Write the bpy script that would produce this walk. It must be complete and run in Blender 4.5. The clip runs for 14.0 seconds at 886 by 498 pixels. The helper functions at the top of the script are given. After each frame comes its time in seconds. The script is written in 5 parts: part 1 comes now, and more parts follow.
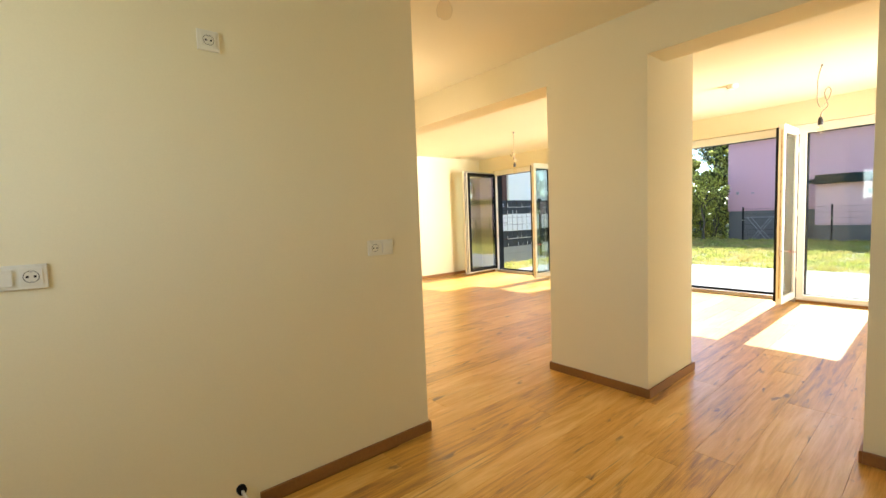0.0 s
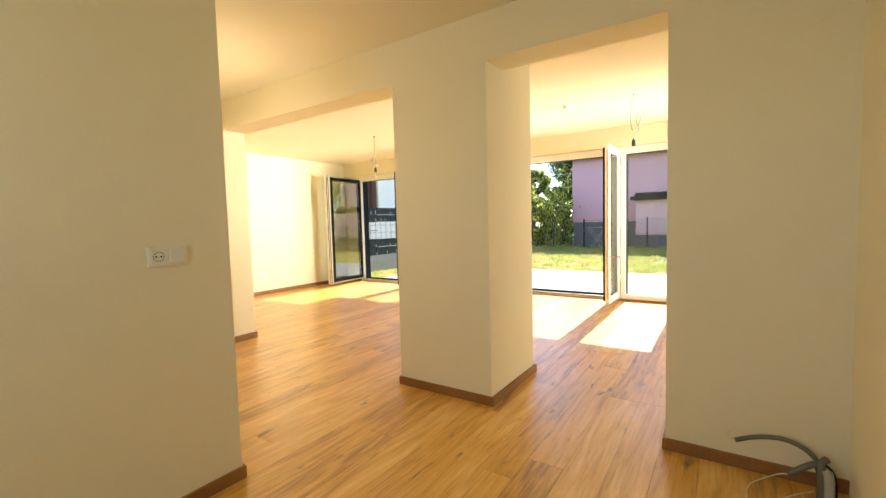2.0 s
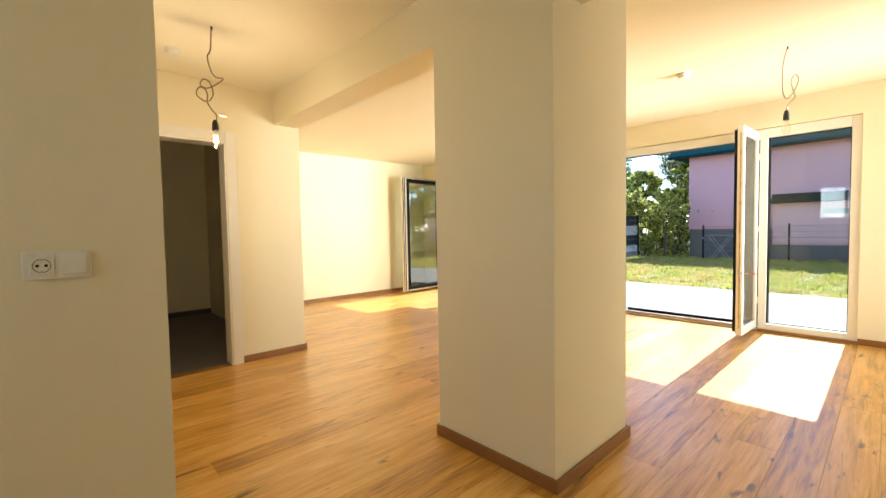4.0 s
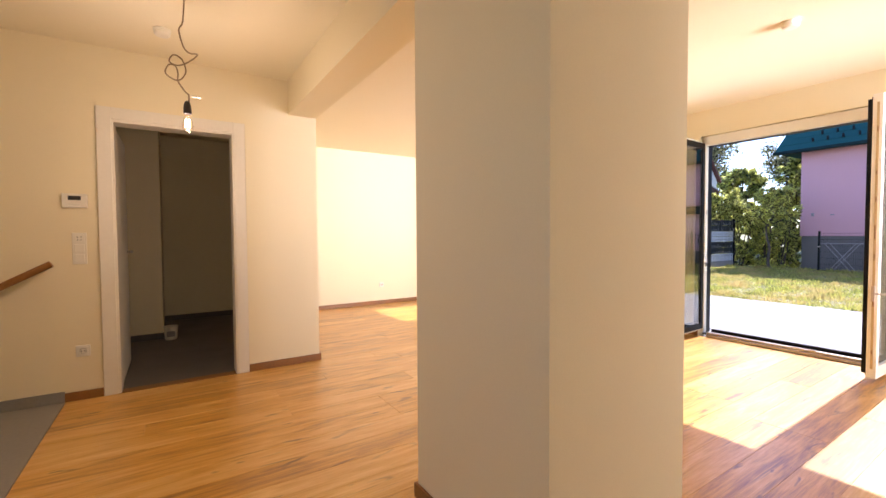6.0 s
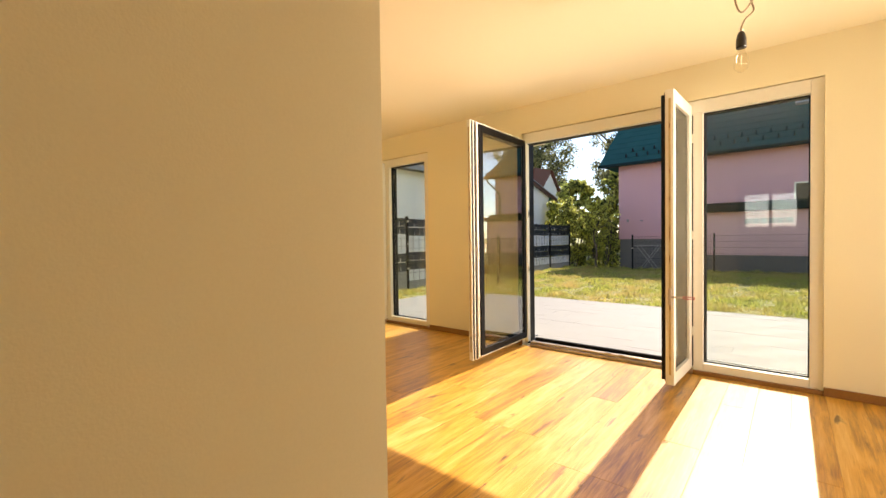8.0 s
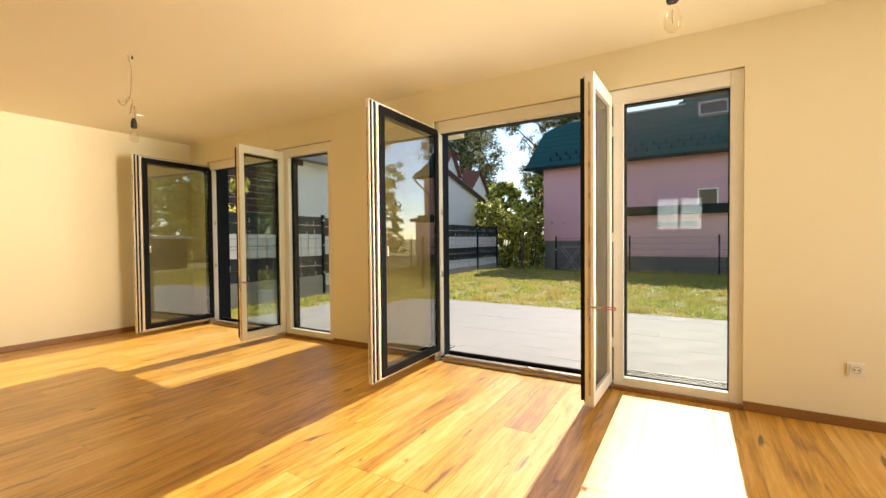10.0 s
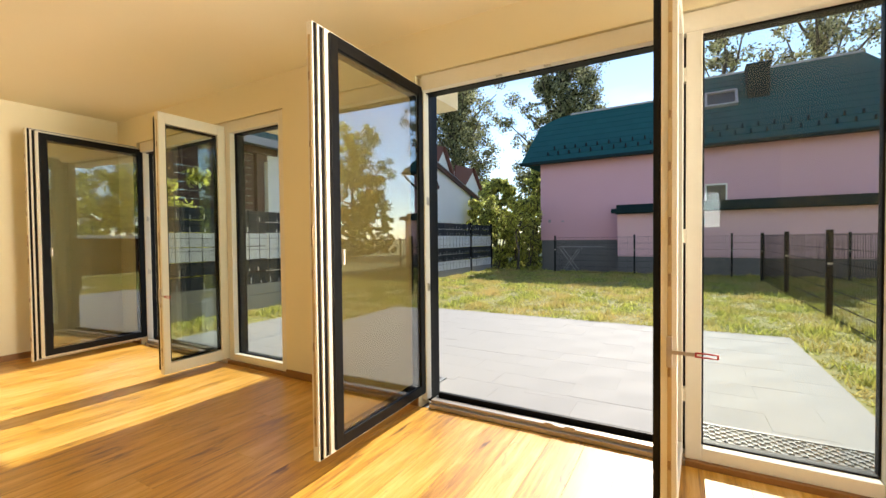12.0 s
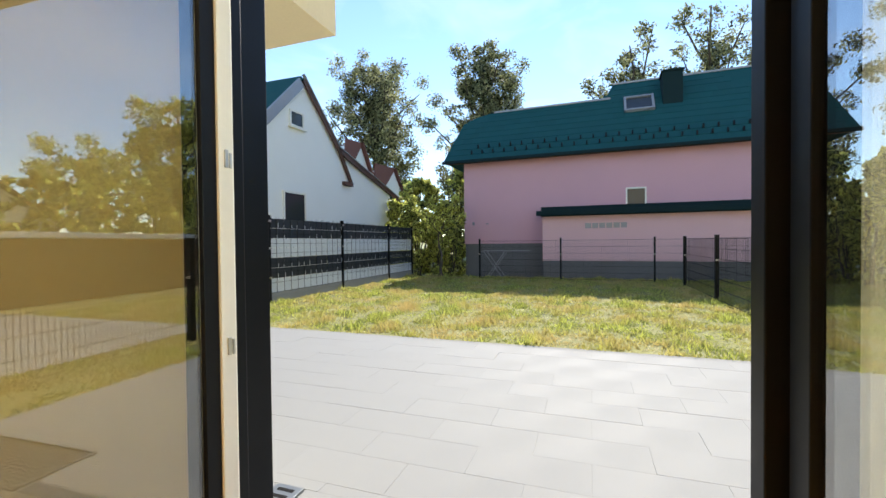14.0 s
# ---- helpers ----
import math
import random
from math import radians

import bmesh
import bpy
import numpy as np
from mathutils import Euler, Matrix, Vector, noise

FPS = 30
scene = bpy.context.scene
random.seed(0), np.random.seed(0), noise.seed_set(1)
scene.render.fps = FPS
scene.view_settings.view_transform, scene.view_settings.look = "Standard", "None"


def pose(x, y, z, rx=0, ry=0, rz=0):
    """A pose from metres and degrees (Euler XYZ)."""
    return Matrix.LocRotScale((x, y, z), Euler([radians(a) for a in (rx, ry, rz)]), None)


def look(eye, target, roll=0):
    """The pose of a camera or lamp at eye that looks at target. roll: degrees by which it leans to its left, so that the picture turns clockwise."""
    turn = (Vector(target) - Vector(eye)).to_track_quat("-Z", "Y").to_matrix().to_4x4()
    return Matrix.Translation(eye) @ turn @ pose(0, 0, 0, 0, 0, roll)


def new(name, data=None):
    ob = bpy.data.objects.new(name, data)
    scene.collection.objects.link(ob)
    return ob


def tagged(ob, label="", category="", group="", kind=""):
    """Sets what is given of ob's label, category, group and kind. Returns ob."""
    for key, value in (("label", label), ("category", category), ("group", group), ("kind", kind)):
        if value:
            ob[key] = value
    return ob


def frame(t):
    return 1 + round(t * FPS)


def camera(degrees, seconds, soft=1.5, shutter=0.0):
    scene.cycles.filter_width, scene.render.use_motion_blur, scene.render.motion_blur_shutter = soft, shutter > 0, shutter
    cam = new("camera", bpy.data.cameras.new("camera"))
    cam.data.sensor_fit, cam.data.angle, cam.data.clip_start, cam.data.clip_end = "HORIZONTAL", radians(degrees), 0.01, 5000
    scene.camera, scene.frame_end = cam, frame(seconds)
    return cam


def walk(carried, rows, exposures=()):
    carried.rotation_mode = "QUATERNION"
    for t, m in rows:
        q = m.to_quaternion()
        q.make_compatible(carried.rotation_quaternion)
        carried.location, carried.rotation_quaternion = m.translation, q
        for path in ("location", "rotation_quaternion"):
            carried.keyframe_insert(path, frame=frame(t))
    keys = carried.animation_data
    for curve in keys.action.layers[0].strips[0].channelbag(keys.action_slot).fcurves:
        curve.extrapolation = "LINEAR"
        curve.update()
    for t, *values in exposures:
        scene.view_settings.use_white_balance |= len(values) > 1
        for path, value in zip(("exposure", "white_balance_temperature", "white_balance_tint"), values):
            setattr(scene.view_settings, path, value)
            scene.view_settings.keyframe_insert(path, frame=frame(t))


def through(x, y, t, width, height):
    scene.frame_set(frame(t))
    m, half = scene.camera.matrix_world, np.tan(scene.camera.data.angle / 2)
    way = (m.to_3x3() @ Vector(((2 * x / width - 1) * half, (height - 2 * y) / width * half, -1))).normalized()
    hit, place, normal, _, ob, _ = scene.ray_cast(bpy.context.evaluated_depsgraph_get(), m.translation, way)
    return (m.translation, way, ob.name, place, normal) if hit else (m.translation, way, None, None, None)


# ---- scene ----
cam = camera(93.1, 14.0)
PATH = [
    (0, (-0.117, -0.059, 1.26), (1.149, 1.482, 1.112), -2.2),
    (0.5, (-0.067, -0.08, 1.256), (1.399, 1.273, 1.112), -2.0),
    (1, (-0.014, -0.088, 1.251), (1.571, 1.123, 1.11), -1.8),
    (1.5, (0.077, -0.088, 1.239), (1.721, 1.043, 1.106), -1.7),
    (2, (0.228, -0.064, 1.226), (1.885, 1.048, 1.1), -1.5),
    (2.5, (0.427, 0.009, 1.22), (2.055, 1.166, 1.103), -1.5),
    (3, (0.67, 0.065, 1.221), (2.232, 1.31, 1.116), -1.3),
    (3.5, (0.868, 0.121, 1.215), (2.341, 1.47, 1.113), -1.2),
    (4, (1.032, 0.186, 1.198), (2.395, 1.646, 1.109), -1.0),
    (4.2, (1.098, 0.219, 1.204), (2.417, 1.719, 1.112), -0.9),
    (6.3, (1.922, 0.395, 1.162), (3.004, 2.076, 1.097), -0.3),
    (6.5, (2.048, 0.415, 1.16), (3.162, 2.075, 1.097), -0.4),
    (7, (2.336, 0.472, 1.15), (3.585, 2.034, 1.1), -0.7),
    (7.5, (2.589, 0.536, 1.148), (3.986, 1.965, 1.1), -0.5),
    (8, (2.816, 0.574, 1.144), (4.353, 1.853, 1.099), -0.8),
    (8.5, (2.982, 0.57, 1.141), (4.612, 1.728, 1.097), -1.0),
    (8.7, (3.037, 0.571, 1.128), (4.694, 1.69, 1.088), -0.9),
    (10.8, (3.748, 0.886, 1.154), (5.472, 1.899, 1.11), -0.6),
    (11, (3.843, 0.95, 1.144), (5.566, 1.963, 1.101), -0.7),
    (11.5, (4.077, 1.096, 1.156), (5.804, 2.104, 1.11), -0.6),
    (12, (4.394, 1.222, 1.148), (6.132, 2.211, 1.1), -0.6),
    (12.5, (4.721, 1.348, 1.147), (6.482, 2.295, 1.1), -0.7),
    (13, (5.117, 1.473, 1.146), (6.911, 2.354, 1.1), -0.7),
    (13.3, (5.364, 1.542, 1.146), (7.188, 2.361, 1.101), -0.7),
    (13.5, (5.52, 1.581, 1.145), (7.362, 2.358, 1.103), -0.7),
    (13.8, (5.719, 1.636, 1.141), (7.59, 2.343, 1.104), -0.6),
    (14, (5.843, 1.666, 1.14), (7.729, 2.331, 1.106), -0.6),
]
walk(cam, [(t, look(eye, target, roll)) for t, eye, target, roll in PATH],
     exposures=[(0, 2.0, 6250, 7), (1.5, 2.0, 6350, 7), (3, 1.76, 6250, 7), (4.2, 1.7, 6000, 9), (6.3, 1.52, 5900, 29), (7, 1.4, 6400, 19), (7.6, 1.36, 7100, 16), (8.5, 0.95, 8300, 16), (11, 0.95, 6900, 13), (12.5, 1.07, 6900, 11), (14, 0.98, 6600, 10)])

# ---- world and sun ----
SUN_UP = 39.4
world = bpy.data.worlds.new("world")
scene.world = world
world.use_nodes = True
wn = world.node_tree.nodes
sky = wn.new("ShaderNodeTexSky")
sky.sky_type = 'NISHITA'
sky.sun_disc = False
sky.sun_elevation = radians(SUN_UP)
sky.sun_rotation = radians(90)
wl = world.node_tree.links
# faint wisps of high cloud
wco, wmap, wisp, wramp, wmix = (wn.new("ShaderNode" + s) for s in ("TexCoord", "Mapping", "TexNoise", "MapRange", "Mix"))
wmap.inputs["Scale"].default_value = (1.2, 3.0, 7.0)
wmap.inputs["Rotation"].default_value = (0.25, 0.1, 0.3)
wisp.inputs["Scale"].default_value, wisp.inputs["Detail"].default_value, wisp.inputs["Distortion"].default_value = 1.6, 7, 0.5
wramp.inputs[1].default_value, wramp.inputs[2].default_value, wramp.inputs[4].default_value = 0.47, 0.8, 0.22
wmix.data_type = 'RGBA'
wmix.inputs[7].default_value = (6.2, 6.4, 6.8, 1)
wl.new(wco.outputs["Generated"], wmap.inputs[0]), wl.new(wmap.outputs[0], wisp.inputs[0])
wl.new(wisp.outputs[0], wramp.inputs[0]), wl.new(wramp.outputs[0], wmix.inputs[0])
wl.new(sky.outputs[0], wmix.inputs[6]), wl.new(wmix.outputs[2], wn["Background"].inputs[0])
wn["Background"].inputs[1].default_value = 0.15
sky.dust_density, sky.ozone_density = 0.0, 3.5
sun = new("sun", bpy.data.lights.new("sun", "SUN"))
sun.data.energy, sun.data.angle, sun.data.color = 3.9, radians(0.53), (1.0, 0.95, 0.86)
sun.matrix_world = look((math.cos(radians(SUN_UP)) * 50, 0, math.sin(radians(SUN_UP)) * 50), (0, 0, 0))


def area_lamp(name, eye, target, wide, high, watts, spread, tint):
    """A rectangular area lamp at a wall opening, for sky light or added fill."""
    ob = new(name, bpy.data.lights.new(name, "AREA"))
    ob.data.shape, ob.data.size, ob.data.size_y = 'RECTANGLE', wide, high
    ob.data.energy, ob.data.color = watts, tint
    ob.data.spread = radians(spread)
    ob.matrix_world = look(eye, target)


area_lamp("kitchen_window_light", (-1.68, 0.975, 1.725), (0, 0.95, 1.6), 1.03, 0.83, 6.0, 175, (0.86, 0.95, 1.0))
# Added fill: no window is known here; the second brightens the far wall.
area_lamp("living_fill_light", (5.7, -2.24, 1.2), (5.7, 0, 1.25), 1.75, 2.1, 14, 112, (1.0, 0.94, 0.84))
area_lamp("living_far_fill", (5.8, -2.23, 1.25), (5.6, 0, 1.5), 1.5, 1.9, 25, 48, (1.0, 0.94, 0.84))


# ---- materials ----
def material(name, color, rough=0.6, metal=0.0, vary=0.12, scale=3.0, fine=60.0, bump=0.0, bump_scale=None, spec=0.5, per_object=0.0, island=0.0):
    """A painted or plain surface: two scales of tone, optional relief and piece-to-piece variation."""
    m = bpy.data.materials.new(name)
    m.use_nodes = True
    n, k = m.node_tree.nodes, m.node_tree.links
    b = n["Principled BSDF"]
    b.inputs["Metallic"].default_value = metal
    b.inputs["Specular IOR Level"].default_value = spec
    co = n.new("ShaderNodeTexCoord")
    a, c = n.new("ShaderNodeTexNoise"), n.new("ShaderNodeTexNoise")
    a.inputs["Scale"].default_value, c.inputs["Scale"].default_value = scale, fine
    a.inputs["Detail"].default_value, c.inputs["Detail"].default_value = 5, 3
    k.new(co.outputs["Object"], a.inputs[0]), k.new(co.outputs["Object"], c.inputs[0])
    add = n.new("ShaderNodeMath")
    add.operation = 'ADD'
    k.new(a.outputs[0], add.inputs[0]), k.new(c.outputs[0], add.inputs[1])
    last = add.outputs[0]
    low, high = 0.5, 1.5
    if per_object or island:
        src = n.new("ShaderNodeObjectInfo").outputs["Random"] if per_object else n.new("ShaderNodeNewGeometry").outputs["Random Per Island"]
        mul = n.new("ShaderNodeMath")
        mul.operation = 'MULTIPLY_ADD'
        mul.inputs[1].default_value = (per_object or island)
        k.new(src, mul.inputs[0]), k.new(last, mul.inputs[2])
        last = mul.outputs[0]
        high = 1.5 + (per_object or island)
    r = n.new("ShaderNodeMapRange")
    r.inputs[1].default_value, r.inputs[2].default_value = low, high
    r.inputs[3].default_value, r.inputs[4].default_value = 1 - vary, 1 + vary
    k.new(last, r.inputs[0])
    mix = n.new("ShaderNodeVectorMath")
    mix.operation = 'SCALE'
    mix.inputs[0].default_value = color[:3]
    k.new(r.outputs[0], mix.inputs["Scale"])
    k.new(mix.outputs[0], b.inputs["Base Color"])
    rr = n.new("ShaderNodeMapRange")
    rr.inputs[1].default_value, rr.inputs[2].default_value = 0.3, 0.7
    rr.inputs[3].default_value, rr.inputs[4].default_value = max(0.02, rough - 0.06), min(1, rough + 0.06)
    k.new(a.outputs[0], rr.inputs[0])
    k.new(rr.outputs[0], b.inputs["Roughness"])
    if bump:
        t = n.new("ShaderNodeTexNoise")
        t.inputs["Scale"].default_value = bump_scale or fine
        t.inputs["Detail"].default_value = 4
        k.new(co.outputs["Object"], t.inputs[0])
        bp = n.new("ShaderNodeBump")
        bp.inputs["Strength"].default_value, bp.inputs["Distance"].default_value = bump, 0.004
        k.new(t.outputs[0], bp.inputs["Height"])
        k.new(bp.outputs[0], b.inputs["Normal"])
    return m


def oak_material():
    """Oiled oak boards: long grain, cathedral figure, dark knots and cracks, tone from board to board."""
    m = bpy.data.materials.new("oak_boards")
    m.use_nodes = True
    n, k = m.node_tree.nodes, m.node_tree.links
    b = n["Principled BSDF"]
    co, info = n.new("ShaderNodeTexCoord"), n.new("ShaderNodeObjectInfo")
    shift = n.new("ShaderNodeVectorMath")
    shift.operation = 'MULTIPLY_ADD'
    shift.inputs[1].default_value = (37, 91, 53)
    k.new(info.outputs["Random"], shift.inputs[0]), k.new(co.outputs["Object"], shift.inputs[2])

    def noise_tex(sx, sy, scale, detail, rough=0.55, dist=0.0):
        mp = n.new("ShaderNodeMapping")
        mp.inputs["Scale"].default_value = (sx, sy, 1)
        t = n.new("ShaderNodeTexNoise")
        t.inputs["Scale"].default_value, t.inputs["Detail"].default_value = scale, detail
        t.inputs["Roughness"].default_value, t.inputs["Distortion"].default_value = rough, dist
        k.new(shift.outputs[0], mp.inputs[0]), k.new(mp.outputs[0], t.inputs[0])
        return t.outputs[0]

    grain = noise_tex(1.2, 26, 3.0, 6, 0.65, 0.6)
    figure = noise_tex(0.9, 7, 1.6, 3, 0.5, 1.4)
    fine = noise_tex(4, 160, 3.0, 3)
    knot = noise_tex(3.6, 15.0, 1.0, 3, 0.5, 0.5)
    crack = noise_tex(1.6, 34, 1.0, 3, 0.5, 0.8)
    ramp = n.new("ShaderNodeValToRGB")
    e = ramp.color_ramp.elements
    e[0].position, e[0].color = 0.33, (0.29, 0.125, 0.022, 1)
    e[1].position, e[1].color = 0.69, (0.86, 0.57, 0.20, 1)
    mid = e.new(0.49)
    mid.color = (0.65, 0.335, 0.047, 1)
    s1, s2 = n.new("ShaderNodeMath"), n.new("ShaderNodeMath")
    s1.operation = s2.operation = 'MULTIPLY_ADD'
    s1.inputs[1].default_value, s2.inputs[1].default_value = 0.45, 0.15
    half = n.new("ShaderNodeMath")
    half.operation = 'MULTIPLY'
    half.inputs[1].default_value = 0.40
    k.new(grain, half.inputs[0])
    k.new(figure, s1.inputs[0]), k.new(half.outputs[0], s1.inputs[2])
    k.new(fine, s2.inputs[0]), k.new(s1.outputs[0], s2.inputs[2])
    tone = n.new("ShaderNodeMath")
    tone.operation = 'MULTIPLY_ADD'
    tone.inputs[1].default_value = 0.14
    k.new(info.outputs["Random"], tone.inputs[0]), k.new(s2.outputs[0], tone.inputs[2])
    sub = n.new("ShaderNodeMath")
    sub.operation = 'SUBTRACT'
    sub.inputs[1].default_value = 0.06
    k.new(tone.outputs[0], sub.inputs[0]), k.new(sub.outputs[0], ramp.inputs[0])
    kr = n.new("ShaderNodeValToRGB")
    kr.color_ramp.elements[0].position, kr.color_ramp.elements[0].color = 0.65, (0, 0, 0, 1)
    kr.color_ramp.elements[1].position, kr.color_ramp.elements[1].color = 0.735, (0.92, 0.92, 0.92, 1)
    k.new(knot, kr.inputs[0])
    mixk = n.new("ShaderNodeMix")
    mixk.data_type = 'RGBA'
    mixk.inputs[7].default_value = (0.12, 0.055, 0.02, 1)
    k.new(kr.outputs[0], mixk.inputs[0]), k.new(ramp.outputs[0], mixk.inputs[6])
    cr = n.new("ShaderNodeValToRGB")
    cr.color_ramp.elements[0].position, cr.color_ramp.elements[0].color = 0.64, (0, 0, 0, 1)
    cr.color_ramp.elements[1].position, cr.color_ramp.elements[1].color = 0.74, (0.6, 0.6, 0.6, 1)
    k.new(crack, cr.inputs[0])
    mixc = n.new("ShaderNodeMix")
    mixc.data_type = 'RGBA'
    mixc.inputs[7].default_value = (0.09, 0.04, 0.015, 1)
    k.new(cr.outputs[0], mixc.inputs[0]), k.new(mixk.outputs[2], mixc.inputs[6])
    k.new(mixc.outputs[2], b.inputs["Base Color"])
    rr = n.new("ShaderNodeMapRange")
    rr.inputs[3].default_value, rr.inputs[4].default_value = 0.24, 0.42
    b.inputs["Coat Weight"].default_value, b.inputs["Coat Roughness"].default_value = 0.5, 0.3
    k.new(grain, rr.inputs[0]), k.new(rr.outputs[0], b.inputs["Roughness"])
    bp = n.new("ShaderNodeBump")
    bp.inputs["Strength"].default_value, bp.inputs["Distance"].default_value = 0.25, 0.002
    k.new(s2.outputs[0], bp.inputs["Height"]), k.new(bp.outputs[0], b.inputs["Normal"])
    return m


def glass_material(name="pane_glass", tint=(0.93, 0.96, 0.94), gain=1.4, rise=5.0, most=0.7):
    """Clear glazing: straight-through light and a mirror film by Fresnel."""
    m = bpy.data.materials.new(name)
    m.use_nodes = True
    n, k = m.node_tree.nodes, m.node_tree.links
    n.remove(n["Principled BSDF"])
    tr, gl, mix, fr, po, mu = (n.new("ShaderNode" + s) for s in ("BsdfTransparent", "BsdfGlossy", "MixShader", "LayerWeight", "Math", "Math"))
    tr.inputs[0].default_value = (*tint, 1)
    gl.inputs["Roughness"].default_value = 0.0
    fr.inputs[0].default_value = 0.5
    po.operation, mu.operation = 'POWER', 'MULTIPLY_ADD'
    po.inputs[1].default_value = rise
    mu.use_clamp = True
    mu.inputs[1].default_value, mu.inputs[2].default_value = most, 0.042 * gain
    k.new(fr.outputs["Facing"], po.inputs[0]), k.new(po.outputs[0], mu.inputs[0]), k.new(mu.outputs[0], mix.inputs[0])
    k.new(tr.outputs[0], mix.inputs[1]), k.new(gl.outputs[0], mix.inputs[2])
    k.new(mix.outputs[0], n["Material Output"].inputs[0])
    return m


def leaf_material(name, color, spread=0.5, through=0.6, rough=0.5):
    m = bpy.data.materials.new(name)
    m.use_nodes = True
    n, k = m.node_tree.nodes, m.node_tree.links
    b = n["Principled BSDF"]
    geo = n.new("ShaderNodeNewGeometry")
    ramp = n.new("ShaderNodeValToRGB")
    lo = [c * (1 - spread) for c in color]
    hi = [min(1, c * (1 + spread)) for c in color]
    ramp.color_ramp.elements[0].position = 0.12
    ramp.color_ramp.elements[0].color = (*lo, 1)
    ramp.color_ramp.elements[1].color = (min(1, hi[0] * 1.15), hi[1], hi[2] * 0.8, 1)
    k.new(geo.outputs["Random Per Island"], ramp.inputs[0])
    k.new(ramp.outputs[0], b.inputs["Base Color"])
    b.inputs["Roughness"].default_value = rough
    tl, mx = n.new("ShaderNodeBsdfTranslucent"), n.new("ShaderNodeMixShader")
    mx.inputs[0].default_value = through
    k.new(ramp.outputs[0], tl.inputs[0])
    k.new(b.outputs[0], mx.inputs[1]), k.new(tl.outputs[0], mx.inputs[2])
    k.new(mx.outputs[0], n["Material Output"].inputs[0])
    return m


def grass_material():
    """Lawn blades, green with straw-dry patches."""
    m = leaf_material("grass_blade", (0.36, 0.43, 0.12), 0.5)
    n, k = m.node_tree.nodes, m.node_tree.links
    ramp = [q for q in n if q.bl_idname == "ShaderNodeValToRGB"][0]
    co, t, r, mix = (n.new("ShaderNode" + s) for s in ("TexCoord", "TexNoise", "MapRange", "Mix"))
    t.inputs["Scale"].default_value, t.inputs["Detail"].default_value = 1.3, 6
    r.inputs[1].default_value, r.inputs[2].default_value = 0.42, 0.66
    mix.data_type = 'RGBA'
    mix.inputs[7].default_value = (0.55, 0.43, 0.17, 1)
    k.new(co.outputs["Object"], t.inputs[0]), k.new(t.outputs[0], r.inputs[0]), k.new(r.outputs[0], mix.inputs[0])
    k.new(ramp.outputs[0], mix.inputs[6])
    b = n["Principled BSDF"]
    tl = [q for q in n if q.bl_idname == "ShaderNodeBsdfTranslucent"][0]
    k.new(mix.outputs[2], b.inputs["Base Color"]), k.new(mix.outputs[2], tl.inputs[0])
    return m


def glow_material(name, color, strength):
    m = bpy.data.materials.new(name)
    m.use_nodes = True
    b = m.node_tree.nodes["Principled BSDF"]
    b.inputs["Emission Color"].default_value = (*color, 1)
    b.inputs["Emission Strength"].default_value = strength
    return m


PLASTER = material("wall_plaster", (0.84, 0.76, 0.54), 0.85, vary=0.03, scale=1.2, fine=160, bump=0.12, bump_scale=260, spec=0.2)
CEIL = material("ceiling_paint", (0.87, 0.80, 0.60), 0.9, vary=0.025, scale=1.0, fine=120, bump=0.08, bump_scale=240, spec=0.2)
OAK = oak_material()
SKIRT = material("oak_skirting", (0.27, 0.122, 0.034), 0.45, vary=0.22, scale=4, fine=70)
WHITE = material("white_lacquer", (0.80, 0.77, 0.68), 0.35, vary=0.03, scale=2, fine=40)
PVC = material("white_plastic", (0.80, 0.77, 0.67), 0.3, vary=0.02)
BLACK = material("anthracite_coating", (0.004, 0.0042, 0.005), 0.5, vary=0.15, scale=4, fine=80, spec=0.2)
SEAL = material("black_rubber_seal", (0.006, 0.005, 0.005), 0.75, spec=0.2)
BRONZE = material("bronze_fitting", (0.30, 0.20, 0.10), 0.4, metal=0.5, vary=0.2)
BRONZE_PALE = material("pale_bronze_strip", (0.52, 0.40, 0.22), 0.4, metal=0.4, vary=0.12)
STEEL = material("brushed_steel", (0.55, 0.53, 0.50), 0.3, metal=1.0, vary=0.1)
THRESH = material("aluminium_threshold", (0.50, 0.44, 0.38), 0.35, metal=0.6, vary=0.1)
GLASS = glass_material(gain=0.8)
LEAF_GLASS = glass_material("coated_leaf_glass", gain=4.2, rise=3.5, most=0.75)
TILE_DARK = material("dark_floor_tile", (0.11, 0.105, 0.10), 0.5, vary=0.15, scale=3, fine=50)
TILE_GREY = material("grey_floor_tile", (0.27, 0.26, 0.245), 0.45, vary=0.12, scale=3, fine=50)
SLAB = material("terrace_slab", (0.262, 0.262, 0.256), 0.75, vary=0.06, scale=2.5, fine=120, bump=0.2, bump_scale=180, per_object=0.25)
GROUT = material("sand_joint", (0.27, 0.265, 0.25), 0.95, vary=0.2)
CONDUIT = material("grey_conduit", (0.15, 0.135, 0.10), 0.5, vary=0.1)
FLEX = material("golden_brown_flex", (0.26, 0.19, 0.10), 0.5, vary=0.1)
SLEEVE = material("pale_plastic_sleeve", (0.36, 0.34, 0.29), 0.45, vary=0.15, scale=30)
CORD = material("white_cord", (0.72, 0.66, 0.50), 0.6)
SOCKET_BLACK = material("black_lampholder", (0.015, 0.012, 0.012), 0.4)
BULB = glass_material("bulb_glass", (0.97, 0.95, 0.9), 1.2)
FILAMENT = glow_material("glowing_filament", (1.0, 0.62, 0.25), 60.0)
CREAM = material("cream_render", (0.74, 0.66, 0.46), 0.9, vary=0.05, bump=0.2, bump_scale=120)
PINK = material("pink_render", (0.62, 0.36, 0.40), 0.9, vary=0.06, scale=0.6, fine=30, bump=0.2, bump_scale=80)
